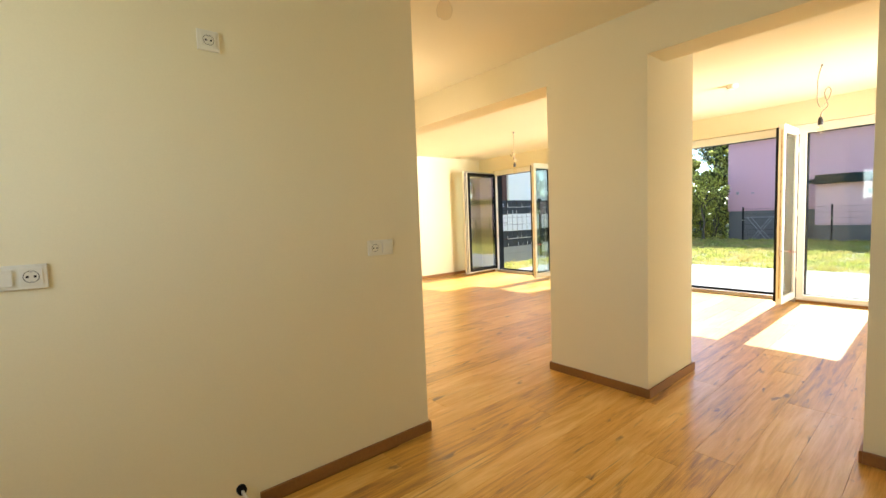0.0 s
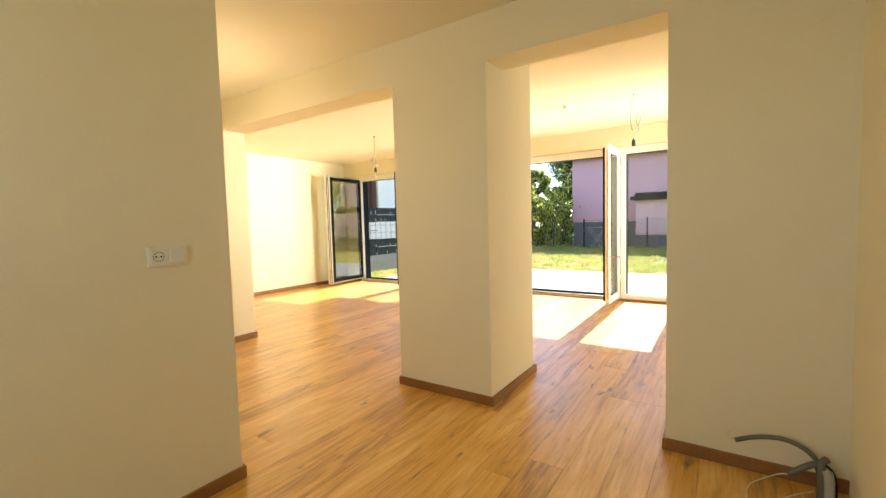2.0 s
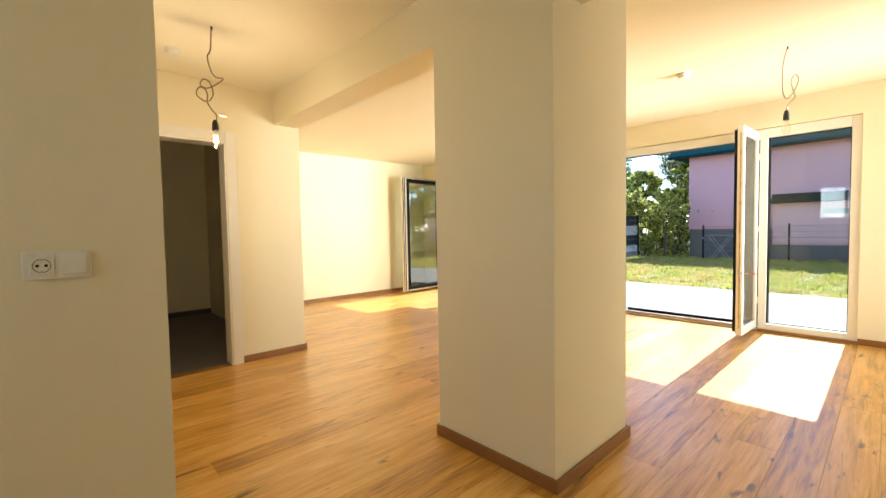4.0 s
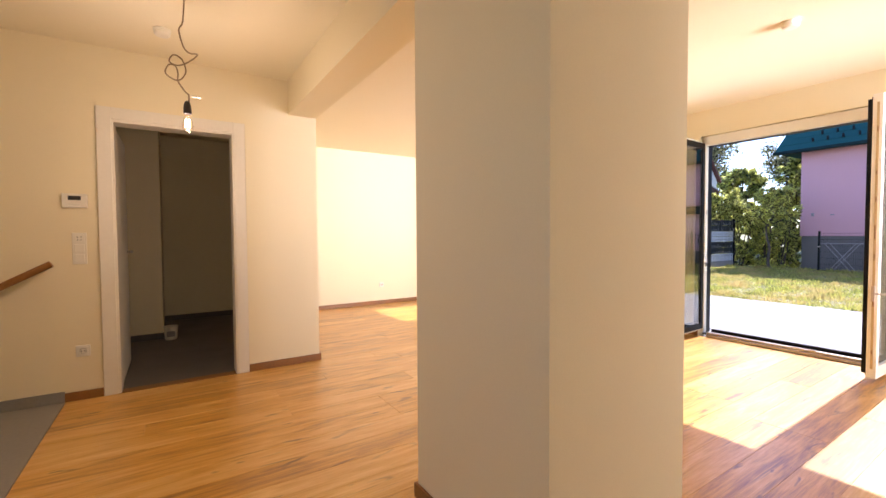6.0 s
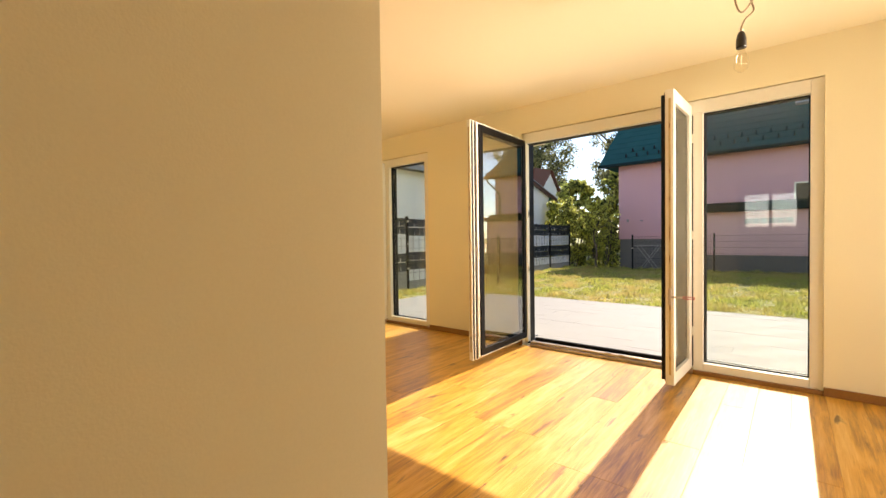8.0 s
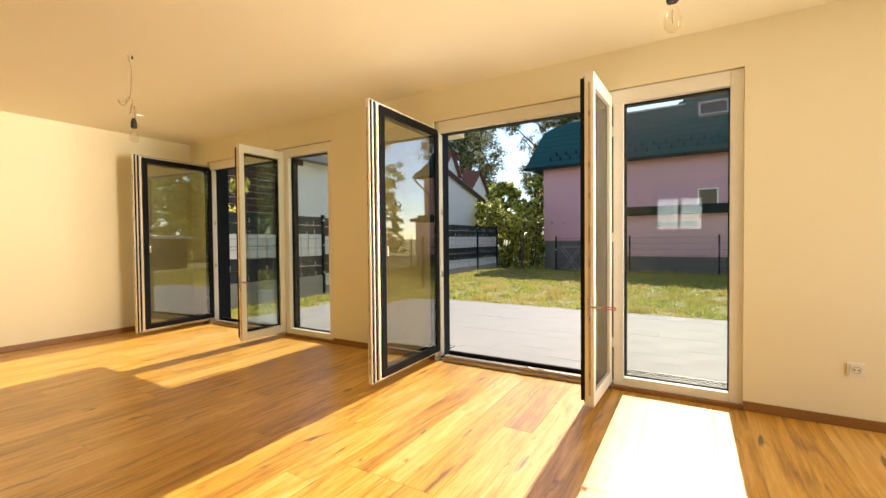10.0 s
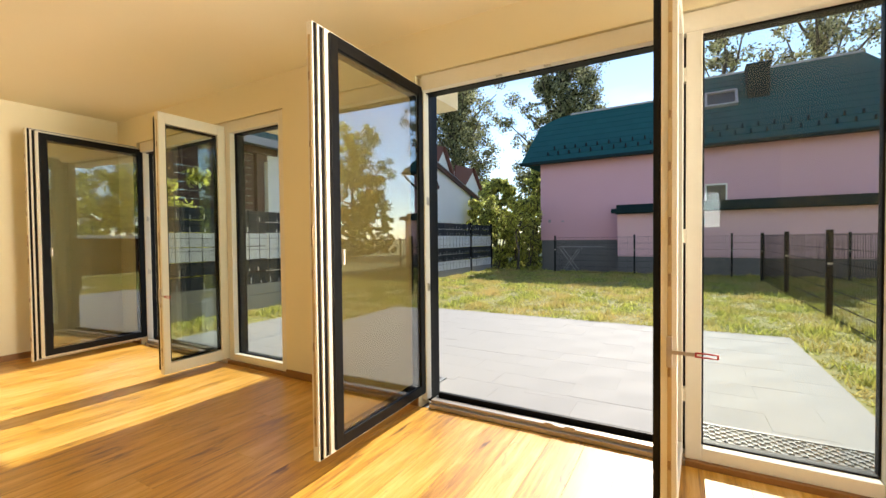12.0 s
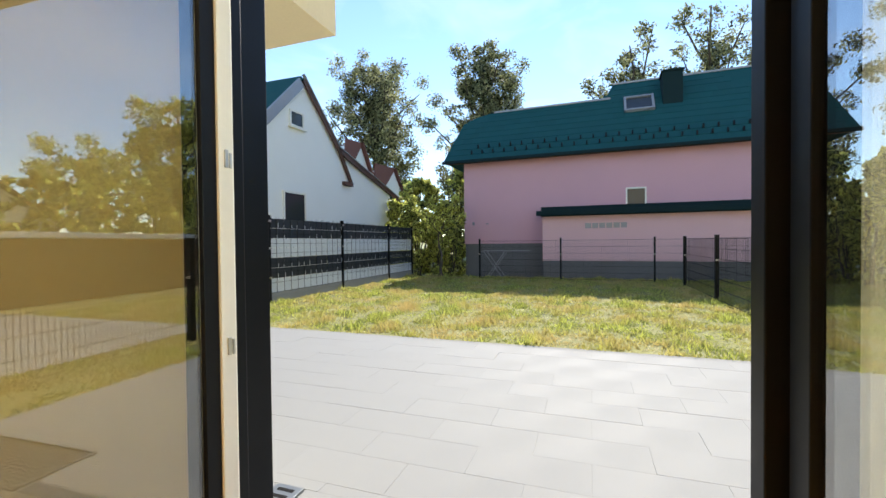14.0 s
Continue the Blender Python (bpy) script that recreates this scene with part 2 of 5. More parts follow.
PINK_PALE = material("pale_pink_render", (0.72, 0.46, 0.47), 0.9, vary=0.05, scale=0.6, fine=30, bump=0.2, bump_scale=80)
PLINTH = material("grey_plinth", (0.15, 0.148, 0.145), 0.9, vary=0.15, scale=1.5, fine=40)
ROOF = material("green_shingle", (0.010, 0.072, 0.075), 0.9, vary=0.12, scale=1.5, fine=30, island=0.8, spec=0.2)
GREEN_METAL = material("dark_green_sheet", (0.006, 0.021, 0.023), 0.8, spec=0.2, vary=0.15)
WHITEHOUSE = material("white_render", (0.82, 0.81, 0.77), 0.9, vary=0.05, scale=0.8, fine=30, bump=0.2, bump_scale=80)
BROWN = material("brown_stained_wood", (0.085, 0.036, 0.022), 0.6, vary=0.25, scale=3, fine=40)
ZINC = material("grey_zinc_sheet", (0.30, 0.30, 0.31), 0.45, metal=0.3, vary=0.12)
TERRACOTTA = material("red_brown_roof_tile", (0.16, 0.055, 0.04), 0.8, vary=0.25, island=0.6)
DARKGLASS = material("dark_window_glass", (0.03, 0.035, 0.04), 0.08, vary=0.1)
CONCRETE = material("fence_concrete", (0.27, 0.265, 0.25), 0.9, vary=0.15, scale=3, fine=60, bump=0.3)
STRIP_DARK = material("anthracite_screen_strip", (0.022, 0.027, 0.034), 0.45, vary=0.2, island=0.6)
STRIP_WHITE = material("pale_grey_screen_strip", (0.66, 0.68, 0.70), 0.5, vary=0.1, island=0.6)
GALV = material("galvanised_grate", (0.24, 0.25, 0.25), 0.4, metal=0.7, vary=0.1)
SOIL = material("lawn_soil", (0.26, 0.25, 0.09), 0.95, vary=0.4, scale=1.2, fine=14, bump=0.6, bump_scale=40)
GRASS = grass_material()
# Random leaf tones, spread wide to stand for sunlit leaves and shaded gaps too.
LEAF_POPLAR = leaf_material("poplar_leaf", (0.21, 0.245, 0.15), 0.9)
LEAF_BUSH = leaf_material("hedge_leaf", (0.50, 0.60, 0.18), 0.85, 0.6, 0.3)
LEAF_YELLOW = leaf_material("yellow_green_leaf", (0.62, 0.58, 0.16), 0.7, 0.6)
RED = material("red_plastic", (0.45, 0.03, 0.03), 0.4)
BARK = material("bark", (0.09, 0.072, 0.055), 0.95, vary=0.35, scale=5, fine=30, bump=0.5)


# ---- building helpers ----
def cuboid(bm, x0, x1, y0, y1, z0, z1, m=None):
    pts = [(x, y, z) for z in (z0, z1) for y in (y0, y1) for x in (x0, x1)]
    v = [bm.verts.new(m @ Vector(p) if m else p) for p in pts]
    for q in ((0, 2, 3, 1), (4, 5, 7, 6), (0, 1, 5, 4), (2, 6, 7, 3), (0, 4, 6, 2), (1, 3, 7, 5)):
        bm.faces.new([v[i] for i in q])


def boxes(*rows, bevel=0.0):
    bm = bmesh.new()
    for r in rows:
        cuboid(bm, *r)
    if bevel:
        bmesh.ops.bevel(bm, geom=bm.edges[:], offset=bevel, segments=2, affect='EDGES', profile=0.6)
    return bm


def tube(bm, pts, radius, sides=8, radius_end=None):
    """A round tapered tube along points."""
    pts = [Vector(p) for p in pts]
    rings = []
    side = Vector((0.31, 0.2, 0.93))
    for i, p in enumerate(pts):
        d = (pts[min(i + 1, len(pts) - 1)] - pts[max(i - 1, 0)]).normalized()
        u = d.cross(side)
        if u.length < 0.05:
            u = d.cross(Vector((1, 0, 0)))
        u.normalize()
        w = d.cross(u)
        f = i / max(1, len(pts) - 1)
        r = radius + ((radius_end if radius_end is not None else radius) - radius) * f
        rings.append([bm.verts.new(p + (u * math.cos(a) + w * math.sin(a)) * r) for a in [2 * math.pi * j / sides for j in range(sides)]])
    for a, c in zip(rings, rings[1:]):
        for j in range(sides):
            bm.faces.new((a[j], a[(j + 1) % sides], c[(j + 1) % sides], c[j]))
    bm.faces.new(rings[0][::-1]), bm.faces.new(rings[-1])


def lathe(bm, profile, centre, sides=24):
    """A turned shape about a vertical axis: profile rows (radius, height)."""
    cx, cy, cz = centre
    rings = [[bm.verts.new((cx + r * math.cos(2 * math.pi * j / sides), cy + r * math.sin(2 * math.pi * j / sides), cz + h)) for j in range(sides)] for r, h in profile]
    for a, c in zip(rings, rings[1:]):
        for j in range(sides):
            bm.faces.new((a[j], a[(j + 1) % sides], c[(j + 1) % sides], c[j]))
    bm.faces.new(rings[0][::-1]), bm.faces.new(rings[-1])


def mesh_of(name, bm, mat, smooth=False):
    bmesh.ops.recalc_face_normals(bm, faces=bm.faces[:])
    me = bpy.data.meshes.new(name)
    bm.to_mesh(me)
    bm.free()
    me.materials.append(mat)
    if smooth:
        for p in me.polygons:
            p.use_smooth = True
    return me


def part(name, bm, mat, parent=None, label="", smooth=False):
    ob = new(name, mesh_of(name, bm, mat, smooth))
    if parent:
        ob.parent = parent
    if label:
        ob["label"] = label
    return ob


def thing(name, label, category, group="", kind="", at=(0, 0, 0)):
    ob = new(name)
    ob.empty_display_size = 0.1
    ob.location = at
    return tagged(ob, label, category, group, kind)


def structure(name, bm, mat, label="", category=""):
    return tagged(part(name, bm, mat), label, category, kind="structure")


H = 2.54          # ceiling
BEAM = 2.245      # underside of beam and lintel
GROUND = -0.05
IN, OUT = 6.80, 7.12   # garden wall, inner and outer face
DY = 3.72         # second glazing along the garden wall
W0, W1 = 0.40, 2.795   # opening in the garden wall

# ---- structure ----
structure("wall_kitchen_left", boxes((-1.6, 1.317, 1.886, 2.0, 0, H), bevel=0.004), PLASTER, "plain cream-white plaster wall with sockets", "wall")
structure("wall_kitchen_right", boxes((-1.6, 2.655, -0.65, -0.53, 0, H)), PLASTER, "plain cream-white plaster wall", "wall")
structure("wall_kitchen_back", boxes((-1.75, -1.6, -0.65, 0.45, 0, H), (-1.75, -1.6, 1.5, 2.0, 0, H), (-1.75, -1.6, 0.45, 1.5, 0, 1.3), (-1.75, -1.6, 0.45, 1.5, 2.15, H)), PLASTER, "plain cream-white plaster wall with a window opening", "wall")
structure("wall_partition", boxes((2.655, 2.9, -2.3, 0.18, 0, H), (2.655, 2.9, 0.18, 1.205, BEAM, H), (2.655, 3.388, 1.205, 1.976, 0, H), (2.655, 2.9, 1.976, 4.288, BEAM, H)), PLASTER, "cream-white plastered pillar, lintel and beam between the rooms", "wall")
structure("wall_hall", boxes((-0.6, 1.40, 4.288, 4.42, 0, H), (2.215, 2.9, 4.288, 4.42, 0, H), (1.40, 2.215, 4.288, 4.42, 2.035, H)), PLASTER, "cream-white plaster wall with a doorway", "wall")
structure("wall_hall_side", boxes((-0.72, -0.6, 2.0, 4.42, 0, H)), PLASTER, "cream-white plaster wall", "wall")
structure("wall_living_side", boxes((2.78, 2.9, 4.42, 7.42, 0, H)), PLASTER, "cream-white plaster wall", "wall")
structure("wall_living_far", boxes((2.9, OUT, 6.93, 7.05, 0, H)), PLASTER, "cream-white plaster wall", "wall")
# Unseen wall; its opening is made up to hold the living room fill lamps.
structure("wall_living_near", boxes((2.9, 4.95, -2.3, -2.2, 0, H), (6.75, OUT, -2.3, -2.2, 0, H), (4.95, 6.75, -2.3, -2.2, 0, 0.12), (4.95, 6.75, -2.3, -2.2, 2.28, H)), PLASTER, "cream-white plaster wall", "wall")
rows = []
for a, c in ((-2.2, W0), (W1, W0 + DY), (W1 + DY, 6.93)):
    rows.append((IN, 6.97, a, c, GROUND - 0.1, 2.255))
    rows.append((6.97, OUT, a + (0.055 if a > 0 else 0), c - (0.055 if c < 6 else 0), GROUND - 0.1, 2.255))
rows.append((IN, OUT, -2.2, 6.93, 2.255, H))
structure("wall_garden", boxes(*rows), PLASTER, "cream-white plaster wall with two tall glazed openings", "wall")
structure("facade_upper", boxes((6.6, OUT, -6, 8.2, H + 0.1, 5.4), (6.98, OUT, 7.05, 8.2, GROUND, H + 0.1), (6.98, OUT, -6, -2.3, GROUND, H + 0.1)), CREAM, "cream rendered upper facade", "wall")
structure("room_behind_door_walls", boxes((1.0, 1.12, 4.42, 6.1, 0, H), (1.12, 1.66, 6.1, 7.42, 0, H), (1.66, 2.78, 7.3, 7.42, 0, H)), PLASTER, "unlit cream-white plaster walls", "wall")
structure("ceiling", boxes((-1.75, 6.98, -2.3, 7.42, H, H + 0.1)), CEIL, "smooth cream-white ceiling", "ceiling")
structure("subfloor", boxes((-1.75, 6.98, -2.3, 7.42, -0.14, -0.02)), GROUT, "screed under the floor", "floor")
structure("hall_tile_floor", boxes((-0.6, 1.10, 2.0, 4.288, -0.02, 0.0), bevel=0.002), TILE_GREY, "grey tiled hall floor", "floor")
structure("room_tile_floor", boxes((1.12, 2.78, 4.36, 7.3, -0.02, 0.001)), TILE_DARK, "dark grey tiled floor", "floor")
structure("door_sill", boxes((1.40, 2.215, 4.28, 4.365, -0.02, 0.003)), SKIRT, "oak strip in the doorway", "floor")


def baseboard(rows, label="oak baseboard"):
    for r in rows:
        structure("baseboard", boxes((*r, 0.0, 0.062), bevel=0.003), SKIRT, label, "baseboard")


T = 0.014
baseboard([
    (0.36, 1.317 + T, 1.886 - T, 1.886), (1.317, 1.317 + T, 1.886, 2.0),
    (2.655 - T, 2.655, -0.53, 0.18), (2.655 - T, 2.9 + T, 0.18, 0.18 + T), (2.9, 2.9 + T, -2.2, 0.18),
    (2.655 - T, 2.655, 1.2 - T, 1.976 + T), (2.655, 3.395 + T, 1.2 - T, 1.2), (3.395, 3.395 + T, 1.2, 1.976 + T), (2.655, 3.395, 1.976, 1.976 + T),
    (2.295, 2.9 + T, 4.288 - T, 4.288), (1.10, 1.318, 4.288 - T, 4.288), (2.9, 2.9 + T, 4.288, 6.93),
    (2.9 + T, IN, 6.93 - T, 6.93), (IN - T, IN, -2.2, W0), (IN - T, IN, W1, W0 + DY), (IN - T, IN, W1 + DY, 6.93 - T)])
structure("baseboard", boxes((-0.6, 1.10, 4.288 - 0.01, 4.288, 0, 0.075)), TILE_GREY, "grey tile skirting", "baseboard")
structure("baseboard", boxes((1.12, 1.66, 6.09, 6.1, 0, 0.07), (1.66, 1.67, 6.1, 7.3, 0, 0.07), (1.67, 2.78, 7.29, 7.3, 0, 0.07)), TILE_DARK, "dark tile skirting", "baseboard")


kw = thing("window_3", "white framed kitchen window in two sashes", "window", kind="structure")
part("window_frame", boxes((-1.66, -1.61, 0.45, 0.5, 1.3, 2.15), (-1.66, -1.61, 1.45, 1.5, 1.3, 2.15), (-1.66, -1.61, 0.5, 1.45, 1.3, 1.35), (-1.66, -1.61, 0.5, 1.45, 2.1, 2.15), (-1.66, -1.61, 0.94, 1.0, 1.35, 2.1), bevel=0.004), WHITE, kw)
part("window_sill", boxes((-1.64, -1.52, 0.42, 1.53, 1.27, 1.3), bevel=0.004), WHITE, kw)

# ---- garden glazing ----
def glazing(n, dy, swing):
    top = thing("window_%d" % n, "white inside, anthracite outside patio glazing with two leaves standing open", "patio window", "patio windows", "structure", (0, 0, 0))
    y0, y1 = W0 + dy, W1 + dy
    fx0, fx1, bx1 = IN + 0.015, IN + 0.075, IN + 0.155
    mull0, mull1 = 1.135 + dy, 1.205 + dy
    fr = part("window_frame", boxes(
        (fx0, fx1, y0, y0 + 0.075, 0.03, 2.25), (fx0 + 0.03, fx1 + 0.03, y1 - 0.04, y1, 0.03, 2.25),
        (fx0, fx1, y0 + 0.075, y1 - 0.04, 2.15, 2.25), (fx0, fx1, mull0, mull1, 0.03, 2.15),
        (fx0, fx1, y0 + 0.075, mull0, 0.03, 0.095), bevel=0.005), WHITE, top, "white inner frame")
    part("window_cladding", boxes(
        (fx1, bx1, y0, y0 + 0.07, 0.0, 2.25), (fx1 + 0.03, bx1, y1 - 0.03, y1, 0.0, 2.25),
        (fx1, bx1, y0 + 0.07, y1 - 0.03, 2.145, 2.25), (fx1, bx1, mull0 - 0.01, mull1 + 0.125, 0.0, 2.145),
        (fx1, bx1, y0 + 0.07, mull0 - 0.01, 0.0, 0.09), bevel=0.004), BLACK, top, "anthracite outer cladding")
    part("shutter_rail", boxes((6.972, OUT + 0.005, y0 - 0.054, y0 - 0.004, -0.03, 2.235), bevel=0.003), BLACK, top, "anthracite guide rail")
    part("shutter_rail", boxes((6.972, OUT + 0.005, y1 + 0.022, y1 + 0.054, -0.03, 2.235), bevel=0.003), BLACK, top, "anthracite guide rail")
    part("threshold", boxes((IN - 0.005, fx1, mull1, y1 - 0.085, 0.0, 0.028), (IN + 0.02, fx1, mull1, y1 - 0.085, 0.028, 0.05), bevel=0.004), THRESH, top, "brown-grey aluminium threshold")
    part("threshold_rail", boxes((fx1, bx1 - 0.02, y0 + 0.04, y1 - 0.055, -0.03, 0.03), (fx1 + 0.02, bx1 - 0.035, mull1 + 0.125, y1 - 0.10, 0.03, 0.08), bevel=0.003), BLACK, top, "anthracite sill rail")
    part("outer_sill", boxes((bx1 - 0.018, OUT + 0.003, y0 + 0.04, y1 - 0.055, GROUND - 0.03, GROUND + 0.006), bevel=0.002), PLINTH, top, "dark grey outer sill sheet")
    part("window_sill", boxes((IN - 0.01, fx0 + 0.01, y0, mull1, 0.0, 0.03), bevel=0.003), SKIRT, top, "oak sill strip")
    g = part("pane", boxes((fx1 - 0.004, fx1 + 0.002, y0 + 0.078, mull0 - 0.003, 0.093, 2.147)), GLASS, top)
    part("glazing_bead", boxes((fx1 - 0.012, fx1 - 0.004, y0 + 0.075, y0 + 0.083, 0.095, 2.15), (fx1 - 0.012, fx1 - 0.004, mull0 - 0.008, mull0, 0.095, 2.15),
                               (fx1 - 0.012, fx1 - 0.004, y0 + 0.083, mull0 - 0.008, 0.095, 0.103), (fx1 - 0.012, fx1 - 0.004, y0 + 0.083, mull0 - 0.008, 2.142, 2.15)), SEAL, top)
    for y in (1.9, 2.05, 2.2):
        part("strike_plate", boxes((fx0 + 0.012, fx0 + 0.03, y + dy - 0.02, y + dy + 0.02, 2.142, 2.153)), STEEL, top, "steel strike plate")
    for y in (1.78, 1.9):
        part("strike_plate", boxes((IN + 0.022, IN + 0.04, y + dy - 0.03, y + dy + 0.03, 0.05, 0.058), bevel=0.002), STEEL, top, "steel strike plate")

    for z in (0.815, 1.41):
        part("strike_plate", boxes((IN + 0.066, IN + 0.078, y1 - 0.046, y1 - 0.04, z - 0.028, z + 0.028), (IN + 0.084, IN + 0.092, y1 - 0.046, y1 - 0.04, z - 0.028, z + 0.02), bevel=0.001), STEEL, top, "steel strike plate")

    def leaf(name, width, hinge, face, angle, label, cover):
        """Stepped sash, black outside at local y 0, white room side at 0.085. face: +1 when the room side turns to +y once open."""
        lf = thing(name, label, "", "", "")
        lf.parent = top
        lf.matrix_local = pose(hinge[0], hinge[1], 0, 0, 0, angle)
        z0, z1 = 0.045, 2.215
        edge = 0.078 if cover else 0.0

        def yy(a, c):
            return (min(a * face, c * face), max(a * face, c * face))

        def ring(a, c, tip, tip_in, hin, hin_in, ends, ends_in):
            ya, yb = yy(a, c)
            return [(-width + tip, -width + tip_in, ya, yb, z0 + ends, z1 - ends), (-hin_in, -hin, ya, yb, z0 + ends, z1 - ends),
                    (-width + tip_in, -hin_in, ya, yb, z0 + ends, z0 + ends_in), (-width + tip_in, -hin_in, ya, yb, z1 - ends_in, z1 - ends)]
        inner = edge + 0.057
        if cover:
            part("sash", boxes(*ring(0.045, 0.085, 0, inner - 0.025, 0, 0.068, 0, 0.09), bevel=0.003), WHITE, lf, "white sash frame")
            part("sash_core", boxes(*ring(0.034, 0.041, edge * 0.3, inner, 0.004, 0.068, 0.012, 0.092)), WHITE, lf)
            part("sash_core", boxes(*ring(0.018, 0.030, edge * 0.7, inner, 0.008, 0.068, 0.022, 0.094)), WHITE, lf)
            part("sash_cladding", boxes(*ring(0.0, 0.018, edge, inner, 0.0, 0.068, 0.034, 0.096), bevel=0.003), BLACK, lf, "anthracite sash cladding")
            for a, tip, e in ((0.030, edge * 0.5, 0.018), (0.041, edge * 0.12, 0.006)):
                part("rubber_seal", boxes(*ring(a, a + 0.004, tip - 0.002, inner, 0.004, 0.066, e, 0.09)), SEAL, lf, "black rubber seal")
        else:
            part("sash", boxes(*ring(0.027, 0.085, 0, inner - 0.004, 0, 0.09, 0, 0.09), bevel=0.003), WHITE, lf, "white sash frame")
            part("sash_cladding", boxes(*ring(0.0, 0.022, 0.0, inner, 0.0, 0.088, 0.034, 0.096), bevel=0.003), BLACK, lf, "anthracite sash cladding")
            part("rubber_seal", boxes(*ring(0.022, 0.027, 0.004, inner, 0.004, 0.09, 0.02, 0.09)), SEAL, lf, "black rubber seal")
        hin = 0.068 if cover else 0.088
        part("spacer", boxes(*ring(0.0185, 0.064, inner, inner + 0.012, hin, hin + 0.012, 0.096, 0.108)), SEAL, lf, "black spacer of the insulating glass")
        for a, c in ((0.012, 0.018), (0.064, 0.068)):
            ya, yb = yy(a, c)
            part("pane", boxes((-width + inner - 0.004, -hin + 0.003, ya, yb, z0 + 0.09, z1 - 0.09)), LEAF_GLASS if a < 0.05 else GLASS, lf)
        mid_y = 0.064 if cover else 0.058
        ya, yb = yy(mid_y - 0.005, mid_y + 0.006)
        for z, h in ((0.25, 0.035), (0.62, 0.04), (0.98, 0.05), (1.17, 0.11), (1.42, 0.035), (1.62, 0.03), (1.95, 0.04)):
            part("locking_bolt", boxes((-width - 0.006, -width + 0.004, ya, yb, z - h / 2, z + h / 2), bevel=0.002), BRONZE, lf, "bronze locking bolt")
        ya, yb = yy(mid_y - 0.007, mid_y + 0.008)
        part("espagnolette", boxes((-width - 0.002, -width + 0.002, ya, yb, 0.12, 2.15)), BRONZE_PALE, lf, "bronze-toned locking strip")
        for z in (0.35, 1.15, 1.95):
            ya, yb = yy(0.065, 0.105)
            part("hinge", boxes((-0.02, 0.012, ya, yb, z - 0.035, z + 0.035), bevel=0.004), WHITE, lf, "white hinge cover")
        return lf

    leaf("wide_leaf", 0.985, (IN + 0.06, 2.765 + dy), 1, swing[0], "wide glazed leaf standing open into the room", True)
    small = leaf("narrow_leaf", 0.595, (IN + 0.04, 1.30 + dy), -1, swing[1], "narrow glazed leaf standing open into the room", False)
    bm = boxes((-0.610, -0.594, -0.068, -0.048, 0.64, 0.76), bevel=0.002)
    part("lever_plate", bm, THRESH, small, "bronze lever plate")
    lever = part("espagnolette_lever", boxes((-0.610, -0.604, -0.15, -0.06, 0.694, 0.708), bevel=0.001), THRESH, small, "bronze fold-out locking lever")
    part("grip_loop", boxes((-0.611, -0.603, -0.215, -0.145, 0.706, 0.711), (-0.611, -0.603, -0.215, -0.145, 0.691, 0.696), (-0.611, -0.603, -0.22, -0.213, 0.692, 0.710), (-0.611, -0.603, -0.15, -0.144, 0.692, 0.710), bevel=0.001), RED, lever, "red plastic grip loop")
    wide = [c for c in top.children if c.name.startswith("wide_leaf")][0]
    part("pull_handle", boxes((-0.846, -0.834, -0.012, 0.03, 1.02, 1.10), bevel=0.004), PVC, wide, "small white outer pull")
    return top


glazing(1, 0.0, (1.6, -2.0))
glazing(2, DY, (4.0, 0.0))

# ---- garden ground ----
bm = bmesh.new()
xs = [OUT - 0.15, 10.65, 12, 14, 16, 18, 19.2, 20.2, 24, 40, 120, 600, 3000]
ys = [-3000, -300, -60, -20, -8, -4, -0.6, 0.1, 3, 6.7, 8, 12, 20, 60, 300, 3000]
grid = [[bm.verts.new((x, y, (GROUND - 0.012) if x < 19.3 else GROUND - 0.2)) for y in ys] for x in xs]
for i in range(len(xs) - 1):
    for j in range(len(ys) - 1):
        bm.faces.new((grid[i][j], grid[i + 1][j], grid[i + 1][j + 1], grid[i][j + 1]))
ring = [bm.verts.new((x, y, GROUND - 0.15)) for x, y in ((-3000, -3000), (OUT - 0.15, -3000), (OUT - 0.15, 3000), (-3000, 3000))]
bm.faces.new(ring)
structure("ground", bm, SOIL, "sunlit dry-green lawn ground reaching out around the houses", "ground")
structure("terrace_bed", boxes((OUT - 0.02, 10.66, 0.115, 6.66, GROUND - 0.1, GROUND - 0.0025)), GROUT, "sand bed of the terrace", "ground")

# ---- upper balcony ----
bal = thing("balcony", "cream rendered balcony jutting out above the terrace", "balcony")
part("slab", boxes((OUT, 8.062, 3.126, 5.4, 2.402, 2.62)), CREAM, bal)
part("parapet", boxes((7.95, 8.062, 3.126, 5.4, 2.62, 3.5), (OUT, 7.95, 3.126, 3.24, 2.62, 3.5), (OUT, 7.95, 5.29, 5.4, 2.62, 3.5)), CREAM, bal)


